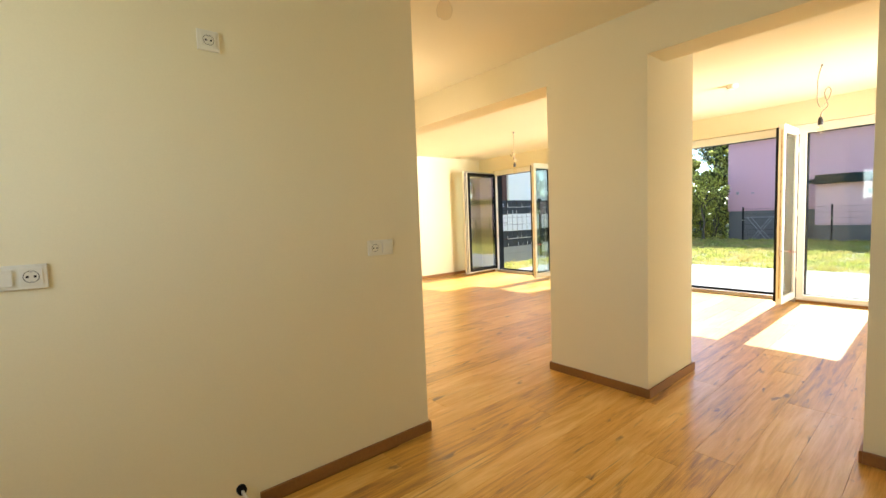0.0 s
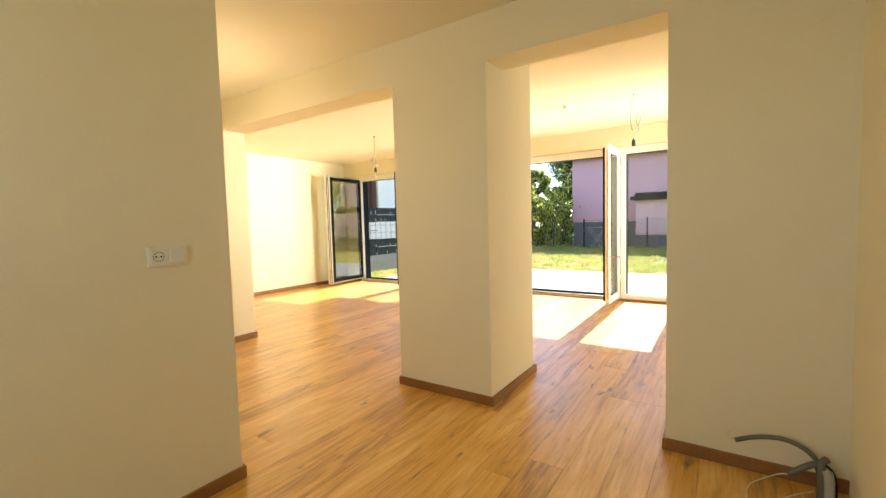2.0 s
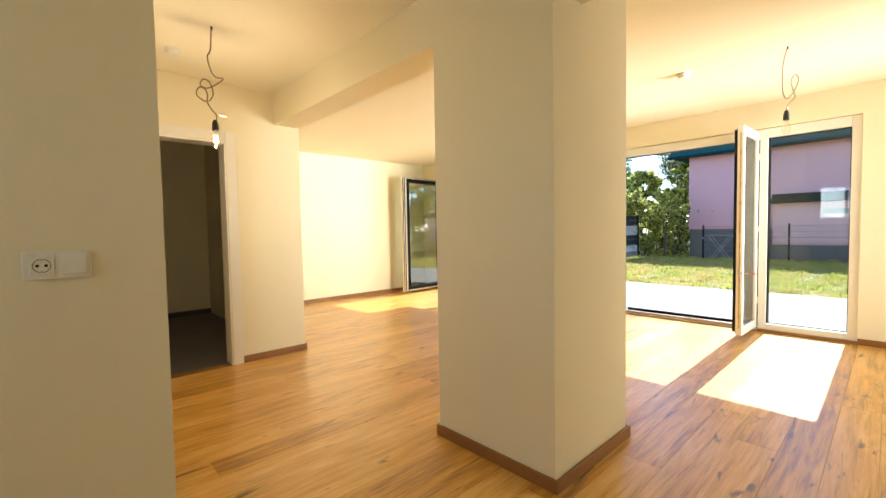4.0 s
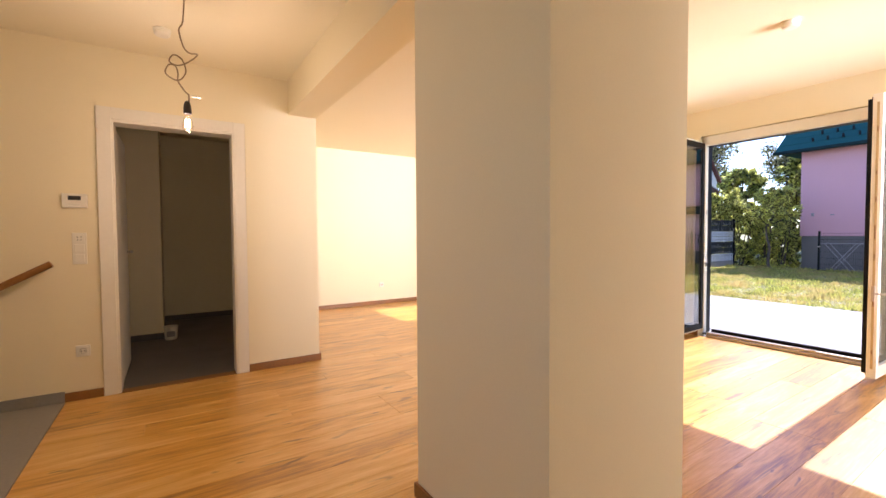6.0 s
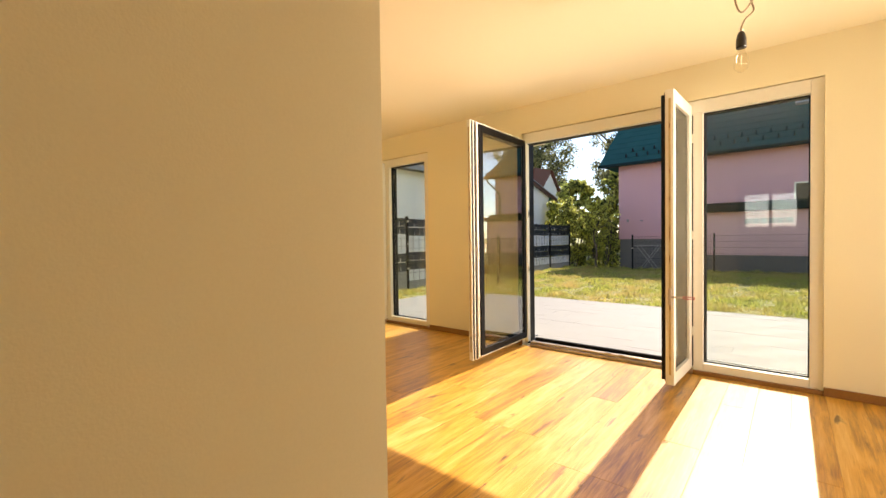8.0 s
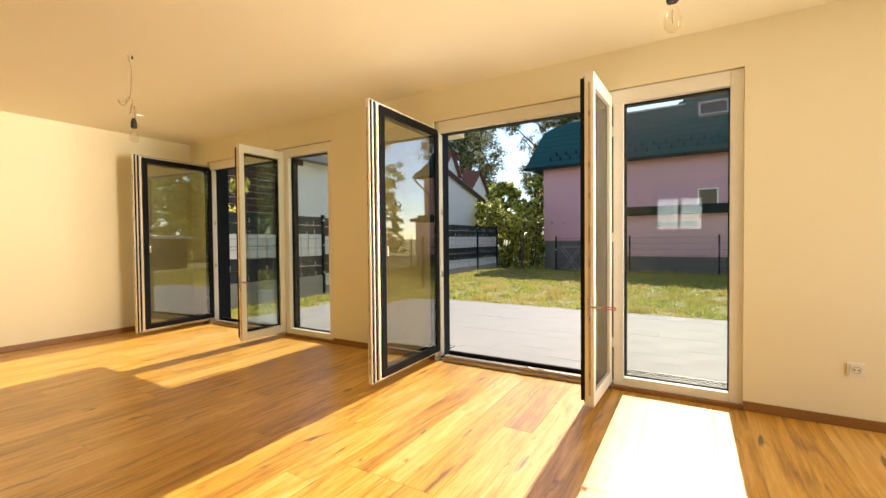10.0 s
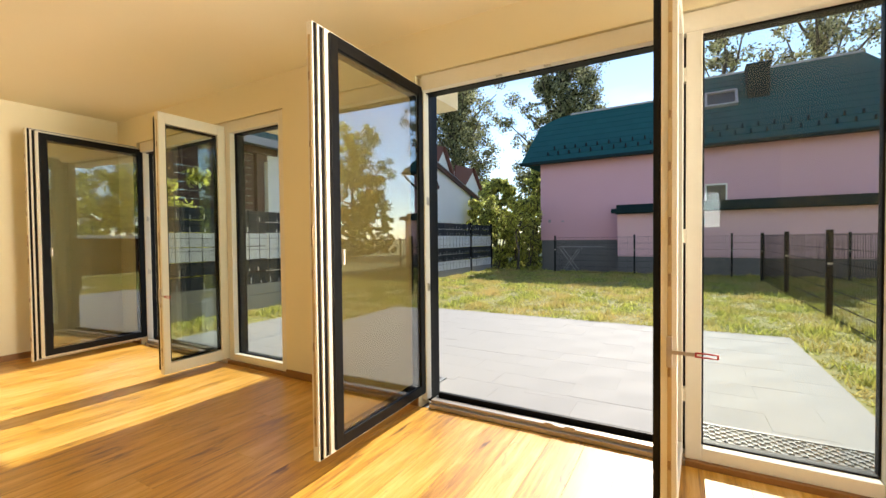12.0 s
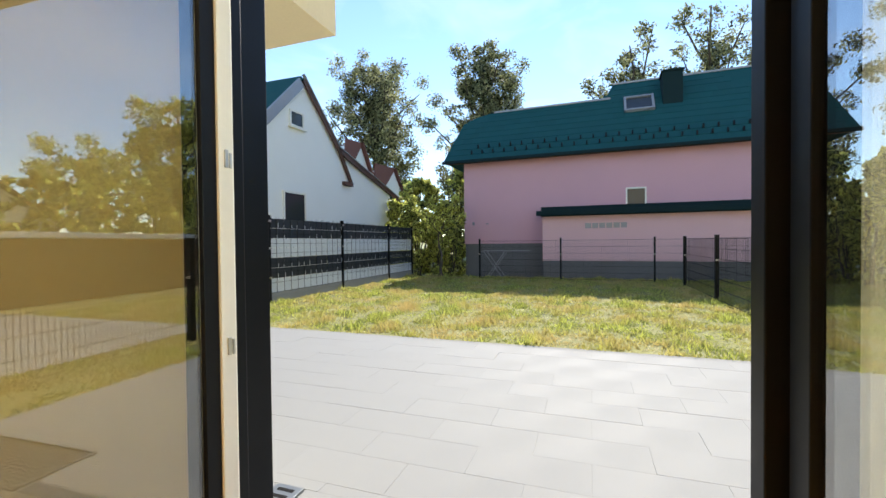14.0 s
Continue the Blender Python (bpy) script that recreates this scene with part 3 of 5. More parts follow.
# ---- screen fence ----
def screen_fence():
    f = thing("screen_fence", "anthracite mesh fence woven with dark and pale grey privacy strips", "fence")
    posts = [5.2, 7.65, 10.12, 12.65, 15.3, 17.95, 19.8]
    y = 7.8
    for x in posts:
        p = part("post", boxes((x - 0.03, x + 0.03, y - 0.045, y + 0.02, GROUND - 0.1, 1.72), bevel=0.004), BLACK, f)
        for z in (0.45, 1.05, 1.6):
            part("clamp", boxes((x - 0.035, x + 0.035, y - 0.056, y - 0.045, z - 0.02, z + 0.02)), STEEL, p, "small steel clamp")
    rnd = random.Random(4)
    for a, c in zip(posts, posts[1:]):
        far = a > 10
        base = 0.13 if far else 0.385
        part("kickboard", boxes((a + 0.03, c - 0.03, y - 0.02, y + 0.03, GROUND - 0.1, base * 0.5), (a + 0.03, c - 0.03, y - 0.016, y + 0.03, base * 0.5 + 0.004, base), bevel=0.004), CONCRETE, f, "grey concrete kickboard")
        if far:
            bands = [(0.14, 0.42, 1), (0.425, 0.64, 0), (0.645, 0.855, 0), (0.86, 1.05, 1), (1.055, 1.245, 1), (1.25, 1.46, 0), (1.465, 1.665, 0)]
        else:
            bands = [(0.39, 0.605, 0), (0.61, 0.825, 0), (0.83, 1.055, 1), (1.06, 1.285, 1), (1.29, 1.485, 0), (1.49, 1.68, 0)]
        for lo, hi, pale in bands:
            bm = bmesh.new()
            n = 12
            tilt = rnd.uniform(-0.004, 0.004)
            cols = []
            for i in range(n + 1):
                for e in (-1, 1):
                    x0 = a + 0.035 + (c - a - 0.07) * i / n + e * 0.012
                    off = 0.008 * (1 if (i + (e > 0)) % 2 else -1)
                    cols.append([bm.verts.new((x0, y + off + dy_, z_)) for dy_, z_ in ((-0.002, lo + tilt), (0.002, lo + tilt), (0.002, hi - 0.008 + tilt), (-0.002, hi - 0.008 + tilt))])
            for u_, w_ in zip(cols, cols[1:]):
                for k_ in range(4):
                    bm.faces.new((u_[k_], u_[(k_ + 1) % 4], w_[(k_ + 1) % 4], w_[k_]))
            part("screen_strip", bm, STRIP_WHITE if pale else STRIP_DARK, f, "pale grey woven strip" if pale else "")
        bm = bmesh.new()
        n = 24
        for i in range(1, n):
            x = a + (c - a) * i / n
            s = 0.012 if i % 2 else -0.014
            cuboid(bm, x - 0.003, x + 0.003, y + s - 0.003, y + s + 0.003, base, 1.69)
        for z in [base + 0.01 + k * 0.2 for k in range(7)]:
            cuboid(bm, a + 0.03, c - 0.03, y - 0.022, y - 0.017, z - 0.003, z + 0.003)
        part("wire_mesh", bm, BLACK, f)
        # Pale slivers stand for sunlight gleaming through gaps in the dark strips.
        bm = bmesh.new()
        for lo, hi, pale in bands:
            if not pale:
                for i in range(1, 13):
                    x = a + 0.035 + (c - a - 0.07) * i / 12 + rnd.uniform(-0.03, 0.03)
                    if rnd.random() < 0.75:
                        cuboid(bm, x - 0.006, x + 0.006, y - 0.019, y - 0.014, lo + 0.005, lo + rnd.uniform(0.05, 0.11))
        tagged(part("gap_gleam", bm, STRIP_WHITE, f, "pale dashes standing for sunlight through the weave"), kind="stuff")


screen_fence()


# ---- wire fences ----
def wire_panel(parent, p0, p1, top=1.17, pitch=0.05):
    d = Vector((p1[0] - p0[0], p1[1] - p0[1], 0))
    length = d.length
    m = Matrix.Translation((p0[0], p0[1], 0)) @ pose(0, 0, 0, 0, 0, math.degrees(math.atan2(d.y, d.x)))
    bm = bmesh.new()
    n = int(length / pitch)
    for i in range(1, n):
        x = length * i / n
        cuboid(bm, x - 0.0018, x + 0.0018, -0.0018, 0.0018, GROUND + 0.02, top, m)
    for k in range(7):
        z = GROUND + 0.03 + k * 0.195
        cuboid(bm, 0, length, -0.008, -0.003, z - 0.003, z + 0.003, m)
        cuboid(bm, 0, length, 0.003, 0.008, z - 0.003, z + 0.003, m)
    part("wire_mesh", bm, BLACK, parent)


def wire_fence(name, label, pts, drop=0.0, wide=0.025):
    f = thing(name, label, "fence", "wire garden fences")
    for x, y in pts:
        p = part("post", boxes((x - wide, x + wide, y - wide, y + wide, GROUND - 0.1 - drop, 1.21), bevel=0.004), BLACK, f)
        part("cap", boxes((x - wide - 0.004, x + wide + 0.004, y - wide - 0.004, y + wide + 0.004, 1.21, 1.225), bevel=0.002), BLACK, p)
        part("clamp", boxes((x - wide - 0.008, x - wide, y - 0.03, y + 0.03, 0.72, 0.75)), STEEL, p, "small steel clamp")
    for a, c in zip(pts, pts[1:]):
        wire_panel(f, a, c)
    return f


wire_fence("wire_fence", "anthracite welded wire fence in front of the pink house", [(19.0, 5.05), (19.0, 2.53), (19.0, -0.03), (19.0, -2.55), (19.0, -5.07)])
wire_fence("wire_fence", "anthracite welded wire fence along the side of the lawn", [(18.2, -0.63), (15.25, -0.63), (12.4, -0.63), (9.9, -0.63), (7.4, -0.63)], wide=0.035)


# ---- laundry rack ----
rack = thing("laundry_rack", "folding white wire laundry rack standing by the pink house", "laundry rack")
zg = GROUND - 0.2
part("rack_top", boxes(*[(20.1, 20.65, 3.72 + 0.13 * i, 3.735 + 0.13 * i, 0.80, 0.815) for i in range(12)], (20.1, 20.115, 3.65, 5.3, 0.80, 0.815), (20.63, 20.645, 3.65, 5.3, 0.80, 0.815)), ZINC, rack)
for y0, y1 in ((5.2, 4.45), (4.45, 5.2)):
    for x in (20.12, 20.62):
        bm = bmesh.new()
        tube(bm, [(x, y0, zg), (x, y1, 0.80)], 0.013, 6)
        part("leg", bm, ZINC, rack)


# ---- houses ----
def frame_window(parent, m, w, h, name="window", frame_mat=None, sill=True, split=True):
    """A small window in a wall: local x along the wall, y out of it, z up."""
    bars = [(-0.02, 0.02, 0.0, 0.04, -h / 2, h / 2)] if split else []
    win = part(name, boxes((-w / 2 - 0.05, -w / 2, 0.0, 0.05, -h / 2 - 0.05, h / 2 + 0.05), (w / 2, w / 2 + 0.05, 0.0, 0.05, -h / 2 - 0.05, h / 2 + 0.05),
                           (-w / 2, w / 2, 0.0, 0.05, h / 2, h / 2 + 0.05), (-w / 2, w / 2, 0.0, 0.05, -h / 2 - 0.05, -h / 2), *bars), frame_mat or WHITE, parent)
    win.matrix_local = m
    part("pane", boxes((-w / 2, w / 2, 0.004, 0.02, -h / 2, h / 2)), DARKGLASS, win)
    if sill:
        part("sill", boxes((-w / 2 - 0.1, w / 2 + 0.1, 0.0, 0.12, -h / 2 - 0.1, -h / 2 - 0.05)), WHITE, win)
    return win


def shingles(bm, corner, along, up, length, rise, normal, course=0.33, wide=0.4, keep=None):
    """Overlapping slates on a slope; keep(u, v) says whether a slate at that place exists."""
    n, k = int(length / wide) + 1, int(rise / course) + 1
    for j in range(k):
        for i in range(n):
            u0, v0 = i * wide - (wide / 2 if j % 2 else 0), j * course
            u1, v1 = min(u0 + wide - 0.012, length), min(v0 + course * 1.12, rise)
            u0 = max(u0, 0)
            if u1 - u0 < 0.03 or (keep and not keep((u0 + u1) / 2, v0 + 0.1)):
                continue
            q = []
            for u, v, lift in ((u0, v0, 0.016), (u1, v0, 0.016), (u1, v1, 0.006), (u0, v1, 0.006)):
                q.append(bm.verts.new(corner + along * u + up * v + normal * lift))
            low = [bm.verts.new(corner + along * u0 + up * v0), bm.verts.new(corner + along * u1 + up * v0)]
            bm.faces.new(q)
            bm.faces.new((low[0], low[1], q[1], q[0]))


def pink_house():
    h = thing("pink_house", "pink rendered house with a dark green hipped shingle roof", "house", at=(21.8, 6.38, 0))
    h.rotation_euler[2] = radians(-1.5)
    # local: x into the house, y negative along the front
    L, D = 12.2, 8.0
    part("wall", boxes((0, D, -L, 0, 1.05, 4.25)), PINK, h)
    part("plinth", boxes((0.04, D - 0.04, -L + 0.04, -0.04, -0.6, 1.05)), PLINTH, h, "grey rendered plinth")
    ez, ex = 4.24, -0.42
    # mansard-like front slope with a clipped end
    bm = bmesh.new()
    end = [(ex, 0.72, ez), (1.013, 0.34, 6.0), (1.17, 0.12, 6.193), (1.30, -0.22, 6.353), (1.385, -0.6, 6.457), (1.42, -1.0, 6.5)]
    r0 = end + [(1.42, -L + 1.0, 6.5), (ex, -L - 0.4, ez)]
    front = [bm.verts.new(p) for p in r0]
    back = [bm.verts.new((D - x, y, z)) for x, y, z in r0]
    bm.faces.new(front), bm.faces.new(back[::-1])
    for i in range(len(r0)):
        j = (i + 1) % len(r0)
        bm.faces.new((front[i], front[j], back[j], back[i]))
    part("roof", bm, ROOF, h, "dark green shingle roof")
    # raised middle part of the roof
    y0 = -4.75
    bm = bmesh.new()
    yr = -10.35
    p = [(0.55, y0, 5.4), (0.55, -L + 0.6, 5.4), (2.1, yr, 7.25), (2.1, y0 - 0.75, 7.25), (D - 0.5, y0, 5.4), (D - 0.5, -L + 0.6, 5.4), (D - 2.1, yr, 7.25), (D - 2.1, y0 - 0.75, 7.25)]
    v = [bm.verts.new(q) for q in p]
    for q in ((0, 1, 2, 3), (5, 4, 7, 6), (4, 0, 3, 7), (1, 5, 6, 2), (3, 2, 6, 7), (0, 4, 5, 1)):
        bm.faces.new([v[i] for i in q])
    part("upper_roof", bm, ROOF, h, "dark green shingle roof")
    rise = Vector((1.42 - ex, 0, 6.5 - ez)).length
    upn = Vector((1.42 - ex, 0, 6.5 - ez)).normalized()
    nrm = Vector((-upn.z, 0, upn.x))
    bm = bmesh.new()
    shingles(bm, Vector((ex, 0.72, ez)), Vector((0, -1, 0)), upn, L + 1.1, rise, nrm,
             keep=lambda u, v: u > (0.2 + 0.5 * v / rise if v / rise < 0.76 else 0.58 + 5.0 * (v / rise - 0.76)) and u < L + 1.1 - 1.4 * v / rise)
    tagged(part("shingles", bm, ROOF, h), kind="stuff")
    upn2 = Vector((1.55, 0, 1.85)).normalized()
    bm = bmesh.new()
    shingles(bm, Vector((0.55, y0, 5.4)) , Vector((0, -1, 0)), upn2, L - 0.6 + y0, Vector((1.55, 0, 1.85)).length, Vector((-upn2.z, 0, upn2.x)),
             keep=lambda u, v: u > 0.3 * v and u < L - 0.6 + y0 - 1.27 * v)
    tagged(part("shingles", bm, ROOF, h), kind="stuff")
    part("ridge_cap", boxes((1.36, 1.5, -5.4, -0.9, 6.47, 6.54), bevel=0.01), ZINC, h, "pale ridge capping")
    part("ridge_cap", boxes((2.04, 2.18, yr, y0 - 0.75, 7.22, 7.29), bevel=0.01), ZINC, h, "pale ridge capping")
    part("gutter", boxes((ex - 0.11, ex, -L - 0.4, 0.72, ez - 0.10, ez + 0.02), bevel=0.02), GREEN_METAL, h, "dark green gutter")
    part("soffit", boxes((ex, 0.02, -L - 0.4, 0.70, ez - 0.04, ez - 0.004)), BROWN, h)
    for row in range(2):
        for i in range(28):
            u, v = 0.9 + i * 0.42 + row * 0.21, 0.35 + row * 0.32
            q = Vector((ex, 0.5, ez)) + Vector((0, -1, 0)) * u + upn * v + nrm * 0.04
            part("snow_guard", boxes((q.x - 0.07, q.x + 0.01, q.y - 0.022, q.y + 0.022, q.z - 0.03, q.z + 0.10)), BLACK, h)
    part("chimney", boxes((0.95, 1.75, -7.75, -7.12, 5.5, 7.08), (0.9, 1.8, -7.8, -7.07, 7.08, 7.14), bevel=0.01), GREEN_METAL, h, "dark green clad chimney")
    rw = thing("roof_window", "", "")
    rw.parent = h
    m = Matrix((( 0, nrm.x, upn.x, 1.06), (-1, 0, 0, -6.35), (0, nrm.z, upn.z, 6.04), (0, 0, 0, 1)))
    rw.matrix_local = m
    part("frame", boxes((-0.5, -0.42, 0.02, 0.14, -0.42, 0.42), (0.42, 0.5, 0.02, 0.14, -0.42, 0.42), (-0.42, 0.42, 0.02, 0.14, 0.34, 0.42), (-0.42, 0.42, 0.02, 0.14, -0.42, -0.34), bevel=0.01), ZINC, rw)
    part("pane", boxes((-0.42, 0.42, 0.03, 0.08, -0.34, 0.34)), DARKGLASS, rw)
    facing = Matrix(((0, -1, 0, 0), (-1, 0, 0, 0), (0, 0, 1, 0), (0, 0, 0, 1)))
    frame_window(h, Matrix.Translation((0, -6.18, 2.62)) @ facing, 0.55, 0.55, sill=True, split=False)
    # low annexe in front
    an = part("annexe", boxes((-0.9, 0, -L, -3.15, 0.45, 1.98)), PINK_PALE, h, "pale pink low annexe")
    part("annexe_plinth", boxes((-0.88, 0, -L + 0.02, -3.17, -0.6, 0.45)), PLINTH, an)
    part("annexe_roof", boxes((-1.2, 0, -L - 0.1, -3.0, 2.03, 2.12), (-1.0, 0, -L, -3.1, 1.98, 2.03), (-1.24, -1.18, -L - 0.1, -2.98, 2.0, 2.16), (-0.55, 0, -L - 0.1, -3.05, 2.12, 2.34), bevel=0.008), GREEN_METAL, an, "dark green sheet-metal roof edge")
    part("vent_grille", boxes(*[(-0.93, -0.9, -5.85 + 0.22 * i, -5.66 + 0.22 * i, 1.55, 1.72) for i in range(6)]), ZINC, an, "grey vent grille")
    bm = bmesh.new()
    tube(bm, [(ex - 0.05, -L - 0.25, ez - 0.08), (ex, -L - 0.2, ez - 0.25), (-0.07, -L + 0.25, ez - 0.8), (-0.07, -L + 0.28, ez - 1.0), (-0.07, -L + 0.28, 2.36)], 0.05, 8)
    part("downpipe", bm, GREEN_METAL, h, "dark green downpipe")
    part("wall_tap", boxes((-0.06, 0, -0.42, -0.34, 1.78, 1.9), bevel=0.01), ZINC, h)
    part("wall_lamp", boxes((-0.06, 0, -0.98, -0.88, 1.8, 1.84), bevel=0.01), ZINC, h)


pink_house()


def gable_wall(pts, y0, y1):
    bm = bmesh.new()
    a = [bm.verts.new((x, y0, z)) for x, z in pts]
    c = [bm.verts.new((x, y1, z)) for x, z in pts]
    bm.faces.new(a), bm.faces.new(c[::-1])
    for i in range(len(pts)):
        j = (i + 1) % len(pts)
        bm.faces.new((a[i], a[j], c[j], c[i]))
    return bm


def white_house():
    h = thing("white_house", "white rendered gabled house with brown bargeboards behind the fence", "house", at=(0, 10.0, 0))
    part("wall", gable_wall([(13.8, -0.4), (21.7, -0.4), (21.7, 3.12), (18.02, 4.18), (16.2, 5.93), (13.8, 3.6)], -0.4, 7), WHITEHOUSE, h)

    def slope(name, a, c, t, mat, y0, y1, label=""):
        d = Vector((c[0] - a[0], 0, c[1] - a[1])).normalized()
        nn = Vector((-d.z, 0, d.x)) * t
        if nn.z < 0:
            nn = -nn
        part(name, gable_wall([a, c, (c[0] + nn.x, c[1] + nn.z), (a[0] + nn.x, a[1] + nn.z)], y0, y1), mat, h, label)
    slope("roof", (13.3, 3.16), (16.11, 5.92), 0.10, ROOF, -0.45, 7.2, "dark green roof slope")
    slope("roof", (16.11, 5.92), (17.85, 4.25), 0.10, ROOF, -0.45, 7.2, "dark green roof slope")
    slope("roof", (17.8, 4.27), (22.4, 3.0), 0.09, ROOF, -0.45, 7.2, "dark green roof slope")
    slope("bargeboard", (13.3, 2.95), (16.05, 5.66), 0.27, ZINC, -0.53, -0.46, "grey sheet-metal verge")
    slope("bargeboard", (16.05, 5.82), (17.84, 4.12), 0.15, BROWN, -0.52, -0.46, "brown bargeboard")
    slope("bargeboard", (17.8, 4.14), (22.45, 2.86), 0.16, BROWN, -0.52, -0.46, "brown bargeboard")
    slope("verge_trim", (16.05, 6.02), (17.86, 4.30), 0.04, ZINC, -0.54, -0.45)
    slope("verge_trim", (17.8, 4.32), (22.45, 3.03), 0.03, ZINC, -0.54, -0.45)
    bm = bmesh.new()
    tube(bm, [(17.9, -0.47, 4.2), (18.6, -0.47, 3.22)], 0.07, 4)
    part("brace", bm, BROWN, h, "brown timber brace")
    part("brace_foot", boxes((18.15, 18.66, -0.53, -0.4, 3.10, 3.22)), BROWN, h)
    face = Matrix(((1, 0, 0, 0), (0, -1, 0, 0), (0, 0, 1, 0), (0, 0, 0, 1)))
    frame_window(h, Matrix.Translation((15.83, -0.4, 4.68)) @ face, 0.5, 0.36, split=False)
    frame_window(h, Matrix.Translation((15.69, -0.4, 2.05)) @ face, 0.86, 1.0, split=False)
    # gabled dormers beyond the low wing
    for x0, x1, z0, z1 in ((23.69, 25.20, 5.00, 6.36), (26.62, 29.03, 4.12, 5.66)):
        w = (x1 - x0) * 0.6
        d = part("dormer", gable_wall([(x1 - w, z0 - 1.2), (x1 + w, z0 - 1.2), (x1 + w, z0), (x1, z1 - 0.06), (x1 - w, z0)], 3.05, 5), WHITEHOUSE, h)
        part("dormer_roof", gable_wall([(x0 - 0.1, z0), (x0 + 0.1, z1 - 0.1), (x1, z1), (x1, z1 - 0.2), (x1 - w, z0)], 2.95, 3.04), TERRACOTTA, d, "red-brown tiled dormer roof")
        part("dormer_roof", gable_wall([(x1 - 0.02, z1), (x1 + 0.1, z1), (x1 + w + 0.25, z0 - 0.1), (x1 + w + 0.1, z0 - 0.1)], 2.85, 5), TERRACOTTA, d, "red-brown tiled dormer roof")


white_house()


def pavilion():
    p = thing("garden_pavilion", "dark brown timber shed with a grey sheet roof beyond the fence", "shed", at=(0, 0, 0))
    for x, y in ((8.9, 10.0), (10.95, 10.0), (8.9, 12.0), (10.95, 12.0)):
        part("post", boxes((x - 0.1, x + 0.1, y - 0.1, y + 0.1, -0.3, 3.2), bevel=0.01), BROWN, p)
    for i in range(20):
        z = -0.1 + i * 0.165
        part("board", boxes((9.0, 10.85, 10.02, 10.05, z, z + 0.155)), BROWN, p)
    for y in (9.95, 12.0):
        part("beam", boxes((8.7, 11.4, y - 0.1, y + 0.1, 3.2, 3.36), bevel=0.01), BROWN, p)
    part("bracket", boxes((11.05, 11.35, 9.92, 10.08, 3.06, 3.2), bevel=0.01), BROWN, p)
    part("roof", boxes((8.4, 13.9, 9.55, 12.4, 3.36, 3.44), (8.4, 13.9, 9.52, 9.56, 3.32, 3.5), bevel=0.008), ZINC, p, "pale grey sheet roof")
    g = thing("white_outbuilding", "white rendered low building beside the shed", "building")
    part("wall", boxes((11.15, 13.75, 9.9, 13.5, -0.4, 3.34)), WHITEHOUSE, g)
    part("plinth", boxes((11.16, 13.74, 9.87, 9.9, -0.4, 0.3)), PLINTH, g)


pavilion()


# ---- plants ----
def leaf_cloud(clumps, count, size, seed, flat=0.5):
    """Leaves as single folded blades, scattered round clump centres (x, y, z, r)."""
    rnd = np.random.RandomState(seed)
    w = np.array([c[3] ** 2 for c in clumps])
    idx = rnd.choice(len(clumps), count, p=w / w.sum())
    cl = np.array(clumps)[idx]
    d = rnd.normal(size=(count, 3))
    d /= np.linalg.norm(d, axis=1)[:, None]
    r = rnd.uniform(0.0, 1.0, count) ** 0.5 * rnd.uniform(0.7, 1.25, count)
    c = cl[:, :3] + d * (cl[:, 3] * r)[:, None] * np.array([1, 1, 0.85])
    a = rnd.normal(size=(count, 3))
    a /= np.linalg.norm(a, axis=1)[:, None]
    b = np.cross(a, rnd.normal(size=(count, 3)))
    b /= np.linalg.norm(b, axis=1)[:, None]
    s = size * rnd.uniform(0.6, 1.35, count)[:, None]
    v = np.stack([c - a * s, c + b * s * 0.45, c + a * s, c - b * s * 0.45], 1).reshape(-1, 3)
    f = np.arange(count * 4).reshape(-1, 4)
    me = bpy.data.meshes.new("leaves")
    me.from_pydata(v.tolist(), [], f.tolist())
    return me


